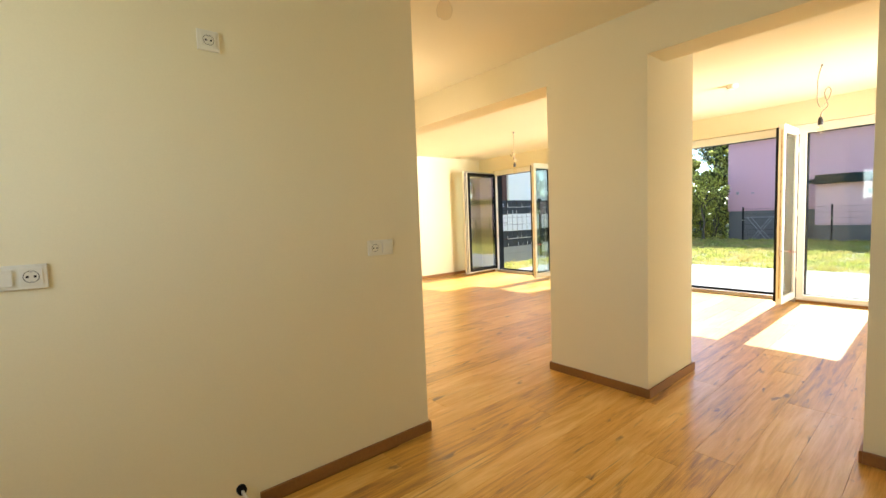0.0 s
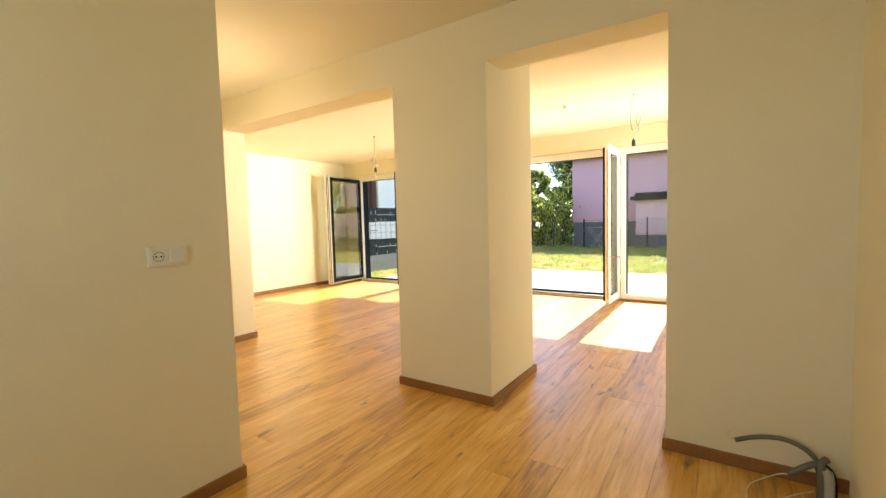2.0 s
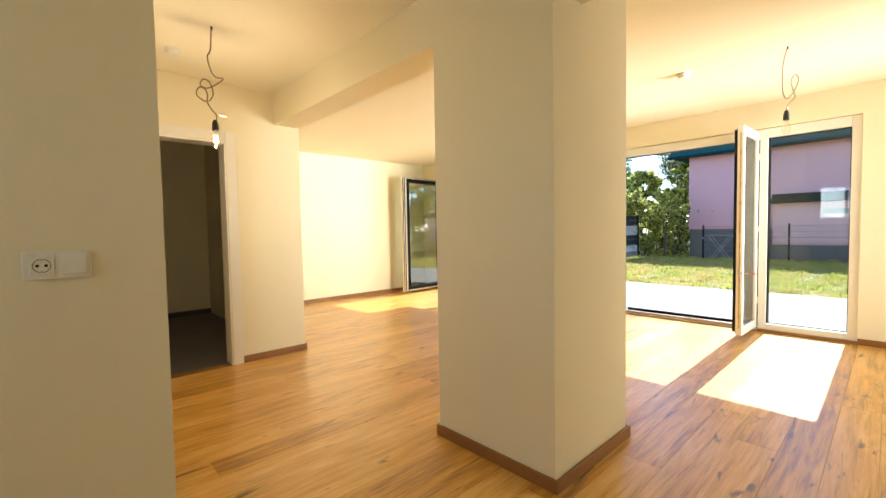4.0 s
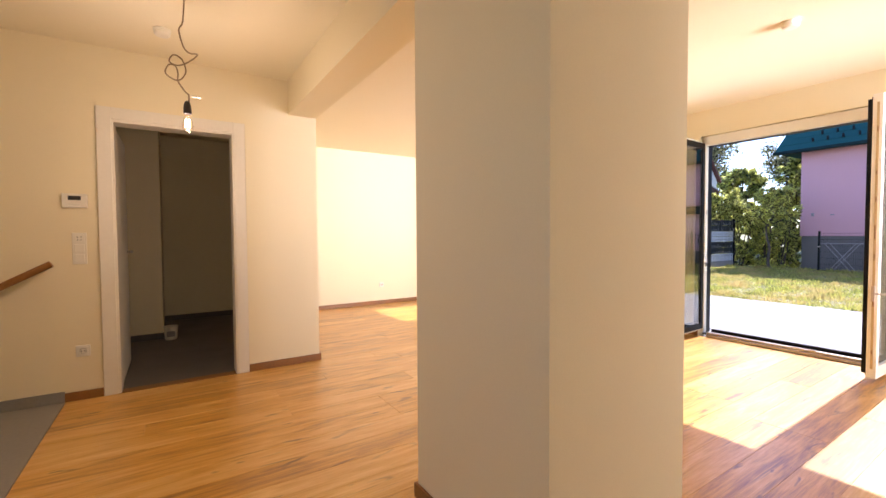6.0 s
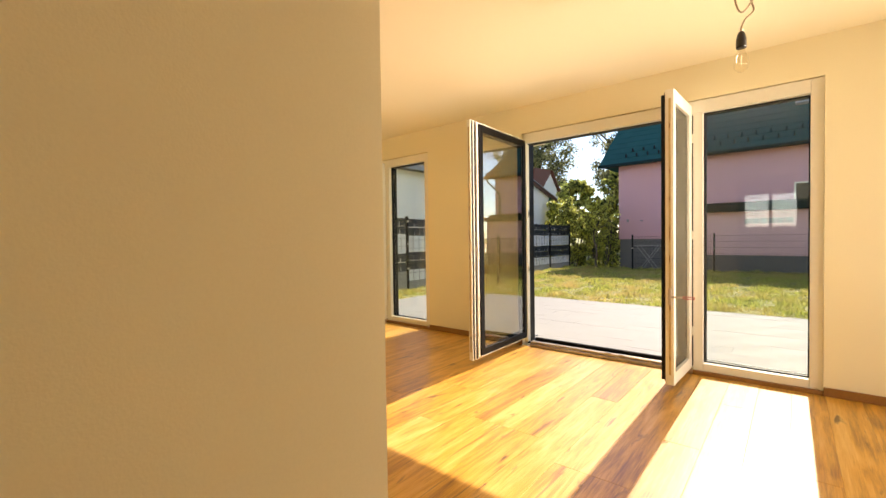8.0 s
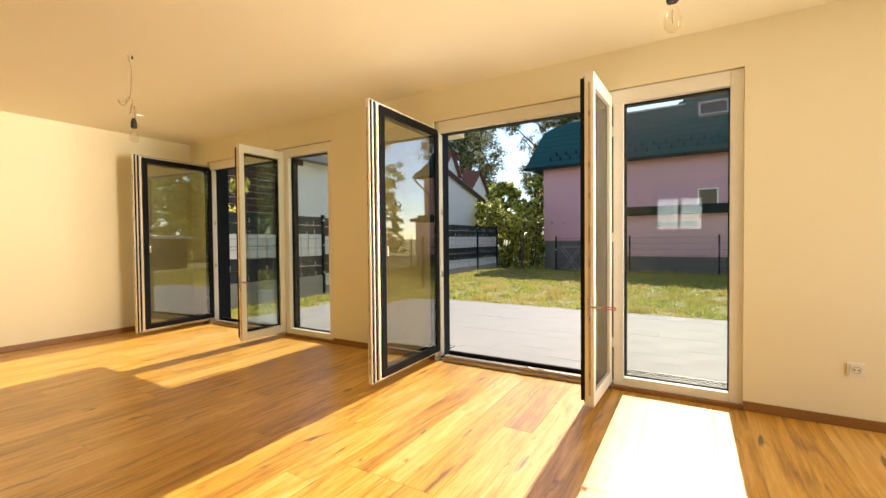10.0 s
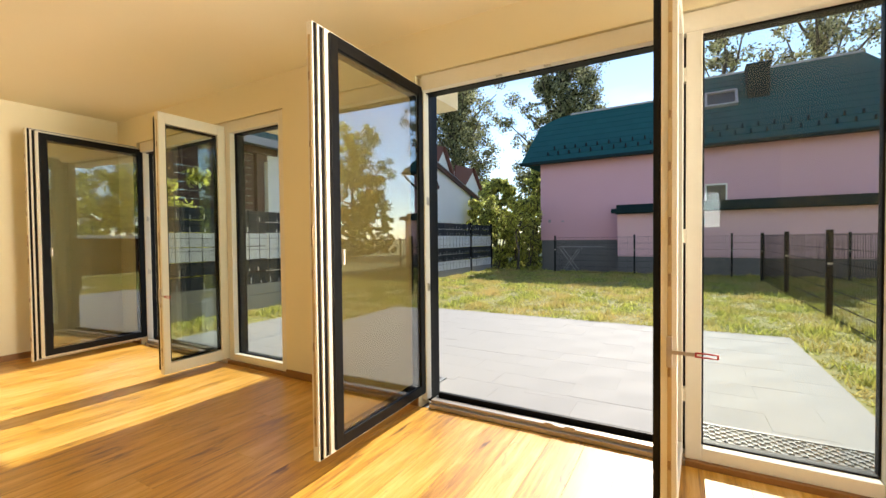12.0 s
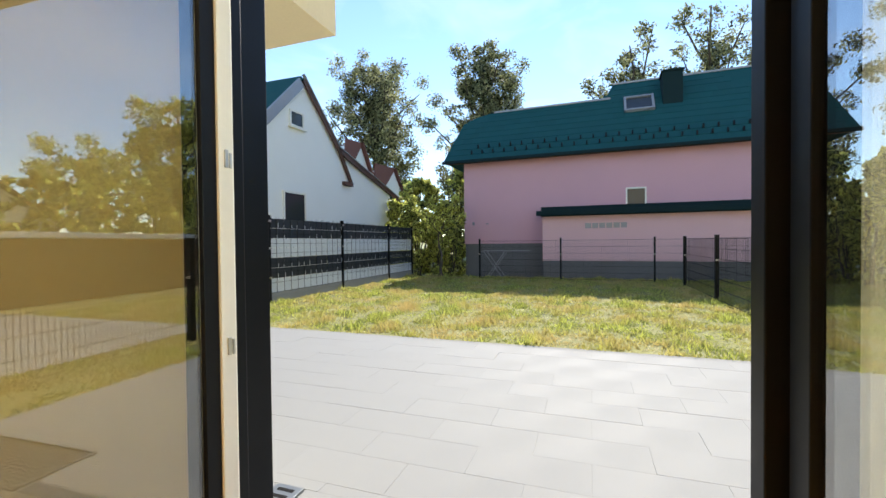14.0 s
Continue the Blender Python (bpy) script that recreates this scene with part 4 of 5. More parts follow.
def tree(label, x, y, height, spread, leaves, size, seed, mat, base=0.2, stems=7, ground=GROUND - 0.2, fill=0):
    rnd = random.Random(seed)
    t = thing("tree", label, "tree", at=(x, y, ground))
    bm = bmesh.new()
    trunk = [Vector((rnd.uniform(-0.1, 0.1) * k * 0.3, rnd.uniform(-0.1, 0.1) * k * 0.3, height * k / 8)) for k in range(9)]
    tube(bm, trunk, height * 0.018, 8, height * 0.003)
    part("trunk", bm, BARK, t)
    clumps = []
    for i in range(stems):
        f = base + (0.97 - base) * (i + 0.3) / stems
        start = trunk[0].lerp(trunk[-1], f * 0.8)
        ang = i * 2.4 + rnd.uniform(-0.4, 0.4)
        reach = spread * (0.45 + 0.75 * math.sin(math.pi * min(1, (f - base) / (1 - base) * 0.8 + 0.15))) * rnd.uniform(0.75, 1.15)
        end = Vector((math.cos(ang) * reach, math.sin(ang) * reach, min(height, start.z + height * rnd.uniform(0.14, 0.26))))
        midp = start.lerp(end, 0.5) + Vector((rnd.uniform(-0.1, 0.1) * reach, rnd.uniform(-0.1, 0.1) * reach, -0.03 * height))
        bm = bmesh.new()
        tube(bm, [start, midp, end], height * 0.0075, 6, height * 0.002)
        part("limb", bm, BARK, t)
        for k in range(9):
            g = k / 8
            q = start.lerp(midp, g * 2) if g < 0.5 else midp.lerp(end, g * 2 - 1)
            if g > 0.2:
                clumps.append((q.x + rnd.uniform(-0.2, 0.2) * spread, q.y + rnd.uniform(-0.2, 0.2) * spread, q.z + rnd.uniform(-0.02, 0.06) * height, spread * rnd.uniform(0.12, 0.28)))
    for k in range(4):
        clumps.append((rnd.uniform(-0.15, 0.15) * spread, rnd.uniform(-0.15, 0.15) * spread, height * (0.75 + 0.07 * k), spread * rnd.uniform(0.16, 0.28)))
    for k in range(fill):
        g = rnd.uniform(0, 1)
        ang, rad = rnd.uniform(0, 2 * math.pi), spread * 0.92 * math.sin(math.pi * (0.12 + 0.8 * g)) ** 0.6 * rnd.uniform(0.1, 1) ** 0.5
        clumps.append((rad * math.cos(ang), rad * math.sin(ang), height * (base + (0.97 - base) * g), spread * rnd.uniform(0.06, 0.17)))
    me = leaf_cloud(clumps, leaves, size, seed)
    me.materials.append(mat)
    c = new("crown", me)
    c.parent = t
    return t


def bush(label, x, y, height, spread, leaves, size, seed, mat, ground=GROUND - 0.2):
    rnd = random.Random(seed)
    t = thing("bush", label, "bush", at=(x, y, ground))
    clumps = []
    for i in range(9):
        bm = bmesh.new()
        ang, f = i * 2.4, rnd.uniform(0.4, 1)
        end = Vector((math.cos(ang) * spread * f * 0.8, math.sin(ang) * spread * f * 0.8, height * rnd.uniform(0.5, 0.95)))
        tube(bm, [(0, 0, 0), end * 0.5 + Vector((0, 0, 0.1)), end], 0.03, 5, 0.008)
        part("stem", bm, BARK, t)
        for g in (0.35, 0.6, 0.8, 1.0):
            q = end * g
            clumps.append((q.x + rnd.uniform(-0.2, 0.2), q.y + rnd.uniform(-0.2, 0.2), q.z + rnd.uniform(-0.1, 0.1), spread * rnd.uniform(0.22, 0.42)))
    me = leaf_cloud(clumps, leaves, size, seed)
    me.materials.append(mat)
    c = new("foliage", me)
    c.parent = t
    return t


def hedge(label, x, y, height, deep, wide, leaves, size, seed, mat, ground=GROUND - 0.2):
    """A loose hedge: upright stems, many small uneven clumps of leaves with dark gaps between."""
    rnd = random.Random(seed)
    t = thing("bush", label, "bush", at=(x, y, ground))
    for i in range(9):
        bm = bmesh.new()
        bx, by = rnd.uniform(-0.7, 0.7) * deep, rnd.uniform(-0.8, 0.8) * wide
        top_z = height * rnd.uniform(0.7, 0.98)
        tube(bm, [(bx * 0.6, by * 0.7, 0), (bx * 0.9 + 0.05, by, top_z * 0.5), (bx, by * 1.1, top_z)], 0.028, 5, 0.006)
        part("stem", bm, BARK, t)
    clumps = []
    for i in range(int(150 * wide)):
        f = rnd.uniform(0.03, 1.0)
        edge = 1.0 - 0.55 * max(0.0, f - 0.55) / 0.45
        ang = rnd.uniform(0, 2 * math.pi)
        rad = rnd.uniform(0.12, 1.0) ** 0.5 * edge * rnd.uniform(0.85, 1.12)
        clumps.append((math.cos(ang) * rad * deep, math.sin(ang) * rad * wide, height * f * rnd.uniform(0.94, 1.04), rnd.uniform(0.08, 0.2) * (height / 3) ** 0.5))
    me = leaf_cloud(clumps, leaves, size, seed)
    me.materials.append(mat)
    new("foliage", me).parent = t
    return t


tree("tall grey-green poplar with an airy crown behind the houses", 45, 22.9, 20.2, 4.5, 62000, 0.13, 11, LEAF_POPLAR, base=0.14, stems=30, fill=260)
tree("tall slender grey-green poplar behind the pink house", 45, 11.2, 20.2, 3.8, 54000, 0.13, 5, LEAF_POPLAR, base=0.14, stems=30, fill=240)
tree("grey-green tree showing above the pink roof", 46, -1.8, 18.3, 3.6, 12000, 0.15, 7, LEAF_POPLAR, base=0.45, stems=14)
tree("sparse grey-green tree showing above the pink roof", 46, -7.5, 20.5, 3.6, 9000, 0.15, 9, LEAF_POPLAR, base=0.45, stems=12)
tree("sparse tall tree above the end of the pink roof", 44, -14.5, 19.0, 4.2, 11000, 0.15, 13, LEAF_POPLAR, base=0.4, stems=14)
hedge("leafy green climber hedge beside the screen fence", 21.3, 8.75, 3.1, 0.7, 1.25, 20000, 0.062, 21, LEAF_BUSH)
hedge("glossy green hedge by the corner of the pink house", 21.35, 7.15, 2.5, 0.6, 0.85, 15000, 0.062, 23, LEAF_BUSH)
hedge("dense dark green hedge behind the shrubs", 25.5, 9.8, 4.4, 1.3, 1.7, 12000, 0.12, 24, LEAF_BUSH)
hedge("dense dark green tree-high hedge by the back of the pink house", 27.2, 7.9, 5.8, 1.1, 1.3, 12000, 0.12, 26, LEAF_BUSH)
bush("yellow-green shrub leaning over the screen fence", 8.5, 9.0, 2.75, 0.6, 6000, 0.07, 25, LEAF_YELLOW)
tree("slim young tree staked at the end of the fence", 19.6, 6.6, 2.85, 0.6, 2600, 0.06, 31, LEAF_YELLOW, base=0.52, fill=14, ground=GROUND)

# ---- neighbours on the other side, mirrored in the open leaves ----
nb = thing("neighbour_house", "pale rendered house with a brown pitched roof across the side garden", "house", at=(25.0, -36.0, 0))
part("wall", gable_wall([(-5, -0.4), (5, -0.4), (5, 3.0), (0, 6.4), (-5, 3.0)], -8, 0), WHITEHOUSE, nb)
for s in (-1, 1):
    part("roof", gable_wall([(0, 6.45), (s * 5.6, 2.65), (s * 5.6, 2.85), (0, 6.68)], -8.5, 0.5), TERRACOTTA, nb, "brown tiled roof slope")
turn = Matrix(((-1, 0, 0, 0), (0, 1, 0, 0), (0, 0, 1, 0), (0, 0, 0, 1)))
for x in (-2.6, 2.6):
    frame_window(nb, Matrix.Translation((x, 0, 1.6)) @ turn, 1.1, 1.2)
tree("broad dark green tree across the side garden", 29, -30, 9.5, 3.4, 16000, 0.12, 41, LEAF_BUSH, base=0.25, stems=14)
tree("broad green tree across the side garden", 9.5, -31, 8.5, 3.2, 14000, 0.12, 42, LEAF_BUSH, base=0.25, stems=14)
structure("neighbour_terrace", boxes((OUT - 0.02, 10.7, -6.0, -1.05, GROUND - 0.1, GROUND + 0.004)), SLAB, "pale grey paved terrace of the neighbouring house", "terrace")
sh = thing("garden_shed", "low brown timber shed with a pale flat roof", "shed")
for i in range(9):
    part("board", boxes((9.6, 15.8, -6.45 - 0.004 * (i % 2), -6.4, -0.1 + 0.155 * i, 0.05 + 0.155 * i)), BROWN, sh)
part("side_wall", boxes((9.6, 9.66, -8.4, -6.46, -0.1, 1.28), (15.74, 15.8, -8.4, -6.46, -0.1, 1.28), (9.66, 15.74, -8.4, -8.34, -0.1, 1.28)), BROWN, sh)
part("roof", boxes((9.3, 16.1, -8.6, -6.1, 1.3, 1.42), bevel=0.01), WHITEHOUSE, sh, "pale flat sheet roof")
tree("tall broad dark green tree across the side garden", 24.5, -17.0, 9.8, 2.8, 20000, 0.12, 43, LEAF_BUSH, base=0.12, stems=22, fill=120)
for i, x in enumerate((12.0, 15.5, 19.0, 23.0, 27.5, 32.0)):
    hedge("dense green hedge along the side garden", x, -11.5 - 0.8 * i, 2.9 + 0.5 * (i % 3), 2.1, 1.2, 5000, 0.12, 50 + i, LEAF_BUSH, ground=GROUND)
tree("tall green tree beyond the side garden hedge", 33.0, -18.5, 10.5, 3.0, 16000, 0.13, 47, LEAF_BUSH, base=0.2, stems=18, fill=80)

# ---- terrace drain and grates ----
gr = thing("light_well_grate", "galvanised expanded-metal grate in front of the fixed pane", "grate")
bm = bmesh.new()
for i in range(13):
    x = 7.14 + i * 0.03
    for j in range(19):
        y = 0.13 + j * 0.06 + (0.03 if i % 2 else 0)
        for s in (-1, 1):
            cuboid(bm, -0.019, 0.019, -0.0022, 0.0022, -0.004, 0.006, Matrix.Translation((x + 0.015, y + s * 0.0, GROUND)) @ pose(0, 0, 0, 0, 0, 60 * s))
tagged(part("mesh", bm, GALV, gr), kind="stuff")
part("well", boxes((7.14, 7.51, 0.115, 1.24, GROUND - 0.02, GROUND - 0.012)), GALV, gr, "dark well under the grate")
part("rim", boxes((7.13, 7.14, 0.115, 1.25, GROUND - 0.02, GROUND + 0.008), (7.508, 7.518, 0.115, 1.25, GROUND - 0.02, GROUND + 0.008), (7.14, 7.508, 1.24, 1.25, GROUND - 0.02, GROUND + 0.008)), GALV, gr)
ch = thing("drain_channel", "narrow slotted grey drain channel along the open doorway", "drain")
part("channel", boxes((7.125, 7.225, 1.26, 2.96, GROUND - 0.02, GROUND - 0.001)), ZINC, ch)
for i in range(56):
    y = 1.275 + i * 0.03
    part("bar", boxes((7.135, 7.215, y, y + 0.02, GROUND - 0.001, GROUND + 0.004)), GALV, ch)
box_ = thing("drain_cover", "small grey drain cover set in the terrace", "drain")
part("cover", boxes((7.32, 7.5, 2.97, 3.12, GROUND - 0.004, GROUND + 0.014), bevel=0.003), GALV, box_)
for i in range(3):
    part("slot", boxes((7.35 + 0.05 * i, 7.37 + 0.05 * i, 3.0, 3.09, GROUND + 0.014, GROUND + 0.016)), SEAL, box_)


# ---- door frame and hall things ----
df = thing("door_frame", "white door frame round an open doorway to an unlit room", "door frame", kind="structure")
part("architrave", boxes((1.318, 1.405, 4.266, 4.288, 0, 2.11), bevel=0.004), WHITE, df)
part("architrave", boxes((2.208, 2.295, 4.266, 4.288, 0, 2.11), bevel=0.004), WHITE, df)
part("architrave", boxes((1.405, 2.208, 4.266, 4.288, 2.025, 2.11), bevel=0.004), WHITE, df)
part("jamb", boxes((1.395, 1.42, 4.275, 4.44, 0, 2.03), bevel=0.003), WHITE, df)
part("jamb", boxes((2.195, 2.22, 4.275, 4.44, 0, 2.03), bevel=0.003), WHITE, df)
part("head", boxes((1.42, 2.195, 4.275, 4.44, 2.005, 2.03), bevel=0.003), WHITE, df)
dl = thing("door_1", "white flush door standing open inside the unlit room", "door", kind="structure")
part("door_leaf", boxes((1.375, 1.415, 4.45, 5.24, 0.01, 2.0), bevel=0.003), WHITE, dl)
part("door_handle", boxes((1.415, 1.46, 5.15, 5.17, 1.02, 1.04), (1.445, 1.46, 5.05, 5.17, 1.02, 1.04), bevel=0.003), STEEL, dl, "steel lever handle")
bag = thing("paint_bucket", "small pale paint bucket standing by the dark skirting", "bucket", at=(1.73, 6.03, 0.001))
bm = bmesh.new()
lathe(bm, [(0.055, 0), (0.06, 0.01), (0.068, 0.13), (0.072, 0.135), (0.072, 0.15), (0.06, 0.15)], (0, 0, 0), 20)
part("pail", bm, PVC, bag, smooth=False)
part("paper_label", boxes((-0.04, 0.04, -0.071, -0.066, 0.04, 0.10)), ZINC, bag, "grey label")


def wall_plate(name, label, category, m, cells, vertical=False, size=0.081):
    """A cover frame with socket, rocker or blank inserts; local x along the wall, y out of it."""
    t = thing(name, label, category)
    t.matrix_basis = m
    n = len(cells)
    pitch = 0.071
    L = size + pitch * (n - 1)
    w, h = (size, L) if vertical else (L, size)
    part("cover_frame", boxes((-w / 2, w / 2, 0, 0.009, -h / 2, h / 2), bevel=0.003), PVC, t)
    for i, c in enumerate(cells):
        o = (i - (n - 1) / 2) * pitch
        cx, cz = (0, -o) if vertical else (o, 0)
        if c == "socket":
            bm = boxes((cx - 0.0275, cx + 0.0275, 0.009, 0.012, cz - 0.0275, cz + 0.0275), bevel=0.0015)
            ins = part("socket_insert", bm, PVC, t)
            # Grey ring: the shade round the socket's recess, put into the colour.
            bm = bmesh.new()
            for r0, r1, d0, d1 in ((0.0205, 0.019, 0.0125, 0.0125), (0.019, 0.0185, 0.0125, 0.0122)):
                a = [bm.verts.new((cx + r0 * math.cos(k * math.pi / 12), d0, cz + r0 * math.sin(k * math.pi / 12))) for k in range(24)]
                b_ = [bm.verts.new((cx + r1 * math.cos(k * math.pi / 12), d1, cz + r1 * math.sin(k * math.pi / 12))) for k in range(24)]
                for k in range(24):
                    bm.faces.new((a[k], a[(k + 1) % 24], b_[(k + 1) % 24], b_[k]))
            part("socket_rim", bm, CONDUIT, ins, "round rim coloured grey to stand for its shadow")
            for s in (-0.0095, 0.0095):
                part("pin_hole", boxes((cx + s - 0.0035, cx + s + 0.0035, 0.0118, 0.0128, cz - 0.0035, cz + 0.0035)), SEAL, ins, "dark pin hole")
            for s in (-0.017, 0.017):
                part("earth_clip", boxes((cx - 0.003, cx + 0.003, 0.0118, 0.0135, cz + s - 0.003, cz + s + 0.003)), STEEL, ins, "steel earth clip")
        elif c == "rocker":
            part("rocker", boxes((cx - 0.0275, cx + 0.0275, 0.009, 0.015, cz - 0.0275, cz + 0.0275), bevel=0.002), PVC, t)
        elif c == "data":
            ins = part("data_insert", boxes((cx - 0.0275, cx + 0.0275, 0.009, 0.012, cz - 0.0275, cz + 0.0275), bevel=0.0015), PVC, t)
            for sx in (-0.01, 0.01):
                for sz in (-0.01, 0.01):
                    part("pin_hole", boxes((cx + sx - 0.003, cx + sx + 0.003, 0.0118, 0.0128, cz + sz - 0.003, cz + sz + 0.003)), SEAL, ins, "dark pin hole")
    return t


FACE_S = Matrix.Rotation(math.pi, 4, 'Z')          # faces -y
FACE_W = Matrix.Rotation(math.pi / 2, 4, 'Z')      # faces -x


def on(x, y, z, turn):
    return Matrix.Translation((x, y, z)) @ turn


wall_plate("wall_socket", "white double plate with a socket and a rocker switch", "socket", on(1.045, 1.886, 1.115, FACE_S), ["rocker", "socket"])
wall_plate("wall_socket", "white socket plate high on the kitchen wall", "socket", on(0.29, 1.886, 2.01, FACE_S), ["socket"])
wall_plate("wall_socket", "white double socket plate on the kitchen wall", "socket", on(-0.33, 1.886, 1.118, FACE_S), ["socket", "rocker"])
wall_plate("wall_switch", "tall white plate with socket and two rocker switches", "switch", on(1.207, 4.288, 1.085, FACE_S), ["data", "rocker", "rocker"], vertical=True)
wall_plate("wall_socket", "white socket low beside the door frame", "socket", on(1.207, 4.288, 0.35, FACE_S), ["socket"])
wall_plate("wall_socket", "white socket low on the garden wall", "socket", on(IN, -0.148, 0.35, FACE_W), ["socket"])
wall_plate("wall_socket", "white socket low on the far living room wall", "socket", on(4.75, 6.93, 0.33, FACE_S), ["socket"])
th = thing("thermostat", "white wall thermostat with a dark display", "thermostat")
th.matrix_basis = on(1.19, 4.288, 1.422, FACE_S)
part("case", boxes((-0.07, 0.07, 0, 0.024, -0.05, 0.05), bevel=0.005), PVC, th)
part("display", boxes((-0.035, 0.035, 0.0235, 0.0255, 0.004, 0.034)), DARKGLASS, th, "dark display")
part("button", boxes((-0.03, 0.03, 0.0235, 0.028, -0.028, -0.016), bevel=0.002), PVC, th)

hr = thing("handrail", "oak handrail on the hall wall by the stair", "handrail")
bm = bmesh.new()
tube(bm, [(-0.2, 4.19, 0.27), (0.3, 4.19, 0.55), (1.07, 4.19, 0.985)], 0.023, 12)
part("rail", bm, SKIRT, hr)
for x, z in ((0.0, 0.36), (0.75, 0.78)):
    bm = bmesh.new()
    tube(bm, [(x, 4.288, z - 0.06), (x, 4.22, z - 0.06), (x, 4.19, z - 0.01)], 0.007, 6)
    part("bracket", bm, STEEL, hr)


# ---- ceiling things ----
def smoke_detector(x, y):
    t = thing("smoke_detector", "round white smoke detector on the ceiling", "smoke detector", "smoke detectors", at=(x, y, H))
    bm = bmesh.new()
    lathe(bm, [(0.05, 0), (0.052, -0.012), (0.05, -0.014)], (0, 0, 0), 28)
    part("mounting_ring", bm, PVC, t)
    bm = bmesh.new()
    lathe(bm, [(0.047, -0.014), (0.047, -0.034), (0.038, -0.042), (0.012, -0.043)], (0, 0, 0), 28)
    part("housing", bm, PVC, t)


def flowing(pts, n=5):
    """A smooth line through pts."""
    out = []
    for i in range(len(pts) - 1):
        p0, p1, p2, p3 = (Vector(pts[max(0, min(len(pts) - 1, i + d))]) for d in (-1, 0, 1, 2))
        for s in range(n):
            u = s / n
            out.append(0.5 * (2 * p1 + (p2 - p0) * u + (2 * p0 - 5 * p1 + 4 * p2 - p3) * u * u + (3 * p1 - p0 - 3 * p2 + p3) * u ** 3))
    return out + [Vector(pts[-1])]


def bare_bulb(x, y, drop, seed, lit, label, loops, flex=()):
    """Flex from a ceiling hook with a loose coil, lampholder and clear bulb; drop: height of the bulb's middle."""
    t = thing("pendant_bulb", label, "lamp", "bare bulbs", at=(x, y, 0))
    bm = bmesh.new()
    tube(bm, [(0, 0, H), (0, 0, H - 0.02)], 0.006, 8)
    part("ceiling_hook", bm, SOCKET_BLACK, t)
    rnd = random.Random(seed)
    zt = drop + 0.115
    top, span = H - 0.01, H - 0.01 - zt
    pts = [(0, 0, top), (0.003, 0.002, top - span * 0.25), (-0.012, 0.005, top - span * 0.42), (0.045, 0.01, top - span * 0.50)]
    for k in range(loops * 8 + 1):
        a = k / 8 * 2 * math.pi
        r = 0.038 + 0.012 * math.sin(a * 0.7 + seed)
        pts.append((-0.012 + r * math.cos(a), 0.012 * math.sin(a * 0.5), top - span * 0.62 - 0.03 * k / 8 + r * math.sin(a)))
    pts += [(0.0, 0, zt + 0.09), (0.012, 0, zt + 0.04), (0, 0, zt)]
    bm = bmesh.new()
    tube(bm, flowing(flex or pts, 5), 0.004 if flex else 0.0038, 6)
    part("flex", bm, FLEX if flex else CORD, t, "looped flex", True)
    bm = bmesh.new()
    tube(bm, [(0.02, 0, zt + 0.05), (0.05, 0.01, zt + 0.055), (0.07, 0.0, zt + 0.05)], 0.006, 6)
    part("terminal", bm, PVC, t, "white terminal clip")
    bm = bmesh.new()
    lathe(bm, [(0.006, 0.02), (0.012, 0.015), (0.017, 0.0), (0.020, -0.015), (0.021, -0.05), (0.019, -0.055)], (0, 0, zt), 18)
    part("lampholder", bm, SOCKET_BLACK, t, "black lampholder")
    bm = bmesh.new()
    lathe(bm, [(0.013, 0.055), (0.014, 0.045), (0.024, 0.02), (0.030, -0.005), (0.026, -0.03), (0.012, -0.045), (0.002, -0.047)], (0, 0, drop), 20)
    b_ = part("bulb", bm, BULB, t, "clear glass bulb", True)
    b_.visible_shadow = False
    bm = bmesh.new()
    tube(bm, [(-0.008, 0, drop + 0.03), (-0.010, 0, drop - 0.012), (0, 0.003, drop + 0.01), (0.010, 0, drop - 0.012), (0.008, 0, drop + 0.03)], 0.0022, 5)
    part("filament", bm, FILAMENT if lit else CORD, t)
    return t


bare_bulb(1.85, 3.22, 1.81, 3, True, "bare glowing bulb on a tangled golden-brown flex in the hall", 2,
          [(-0.002, 0.000, 2.540), (-0.012, 0.000, 2.390), (-0.032, 0.000, 2.340), (-0.012, 0.000, 2.250), (0.018, 0.000, 2.220), (0.058, 0.000, 2.220), (0.008, 0.012, 2.170), (-0.042, 0.004, 2.140), (-0.082, -0.010, 2.150), (-0.062, -0.009, 2.190), (-0.022, 0.005, 2.180), (-0.002, 0.012, 2.120), (-0.022, 0.001, 2.070), (-0.052, -0.011, 2.050), (-0.092, -0.007, 2.070), (-0.102, 0.007, 2.100), (-0.082, 0.011, 2.140), (-0.052, -0.001, 2.130), (-0.042, -0.012, 2.090), (-0.042, 0.000, 2.050), (-0.012, 0.000, 2.000), (0.008, 0.000, 1.980), (0.008, 0.000, 1.930)])
bare_bulb(5.16, 0.754, 1.93, 5, False, "bare unlit bulb on a looped golden-brown flex in the living room", 1,
          [(0.7 * u, -0.7 * u, z) for u, z in ((0, 2.54), (-0.03, 2.42), (-0.035, 2.30), (-0.03, 2.20), (0, 2.15), (0.05, 2.20), (0.085, 2.29), (0.06, 2.33), (0.03, 2.28), (0.05, 2.20), (0.06, 2.16), (0.02, 2.12), (0, 2.08), (0, 2.045))])
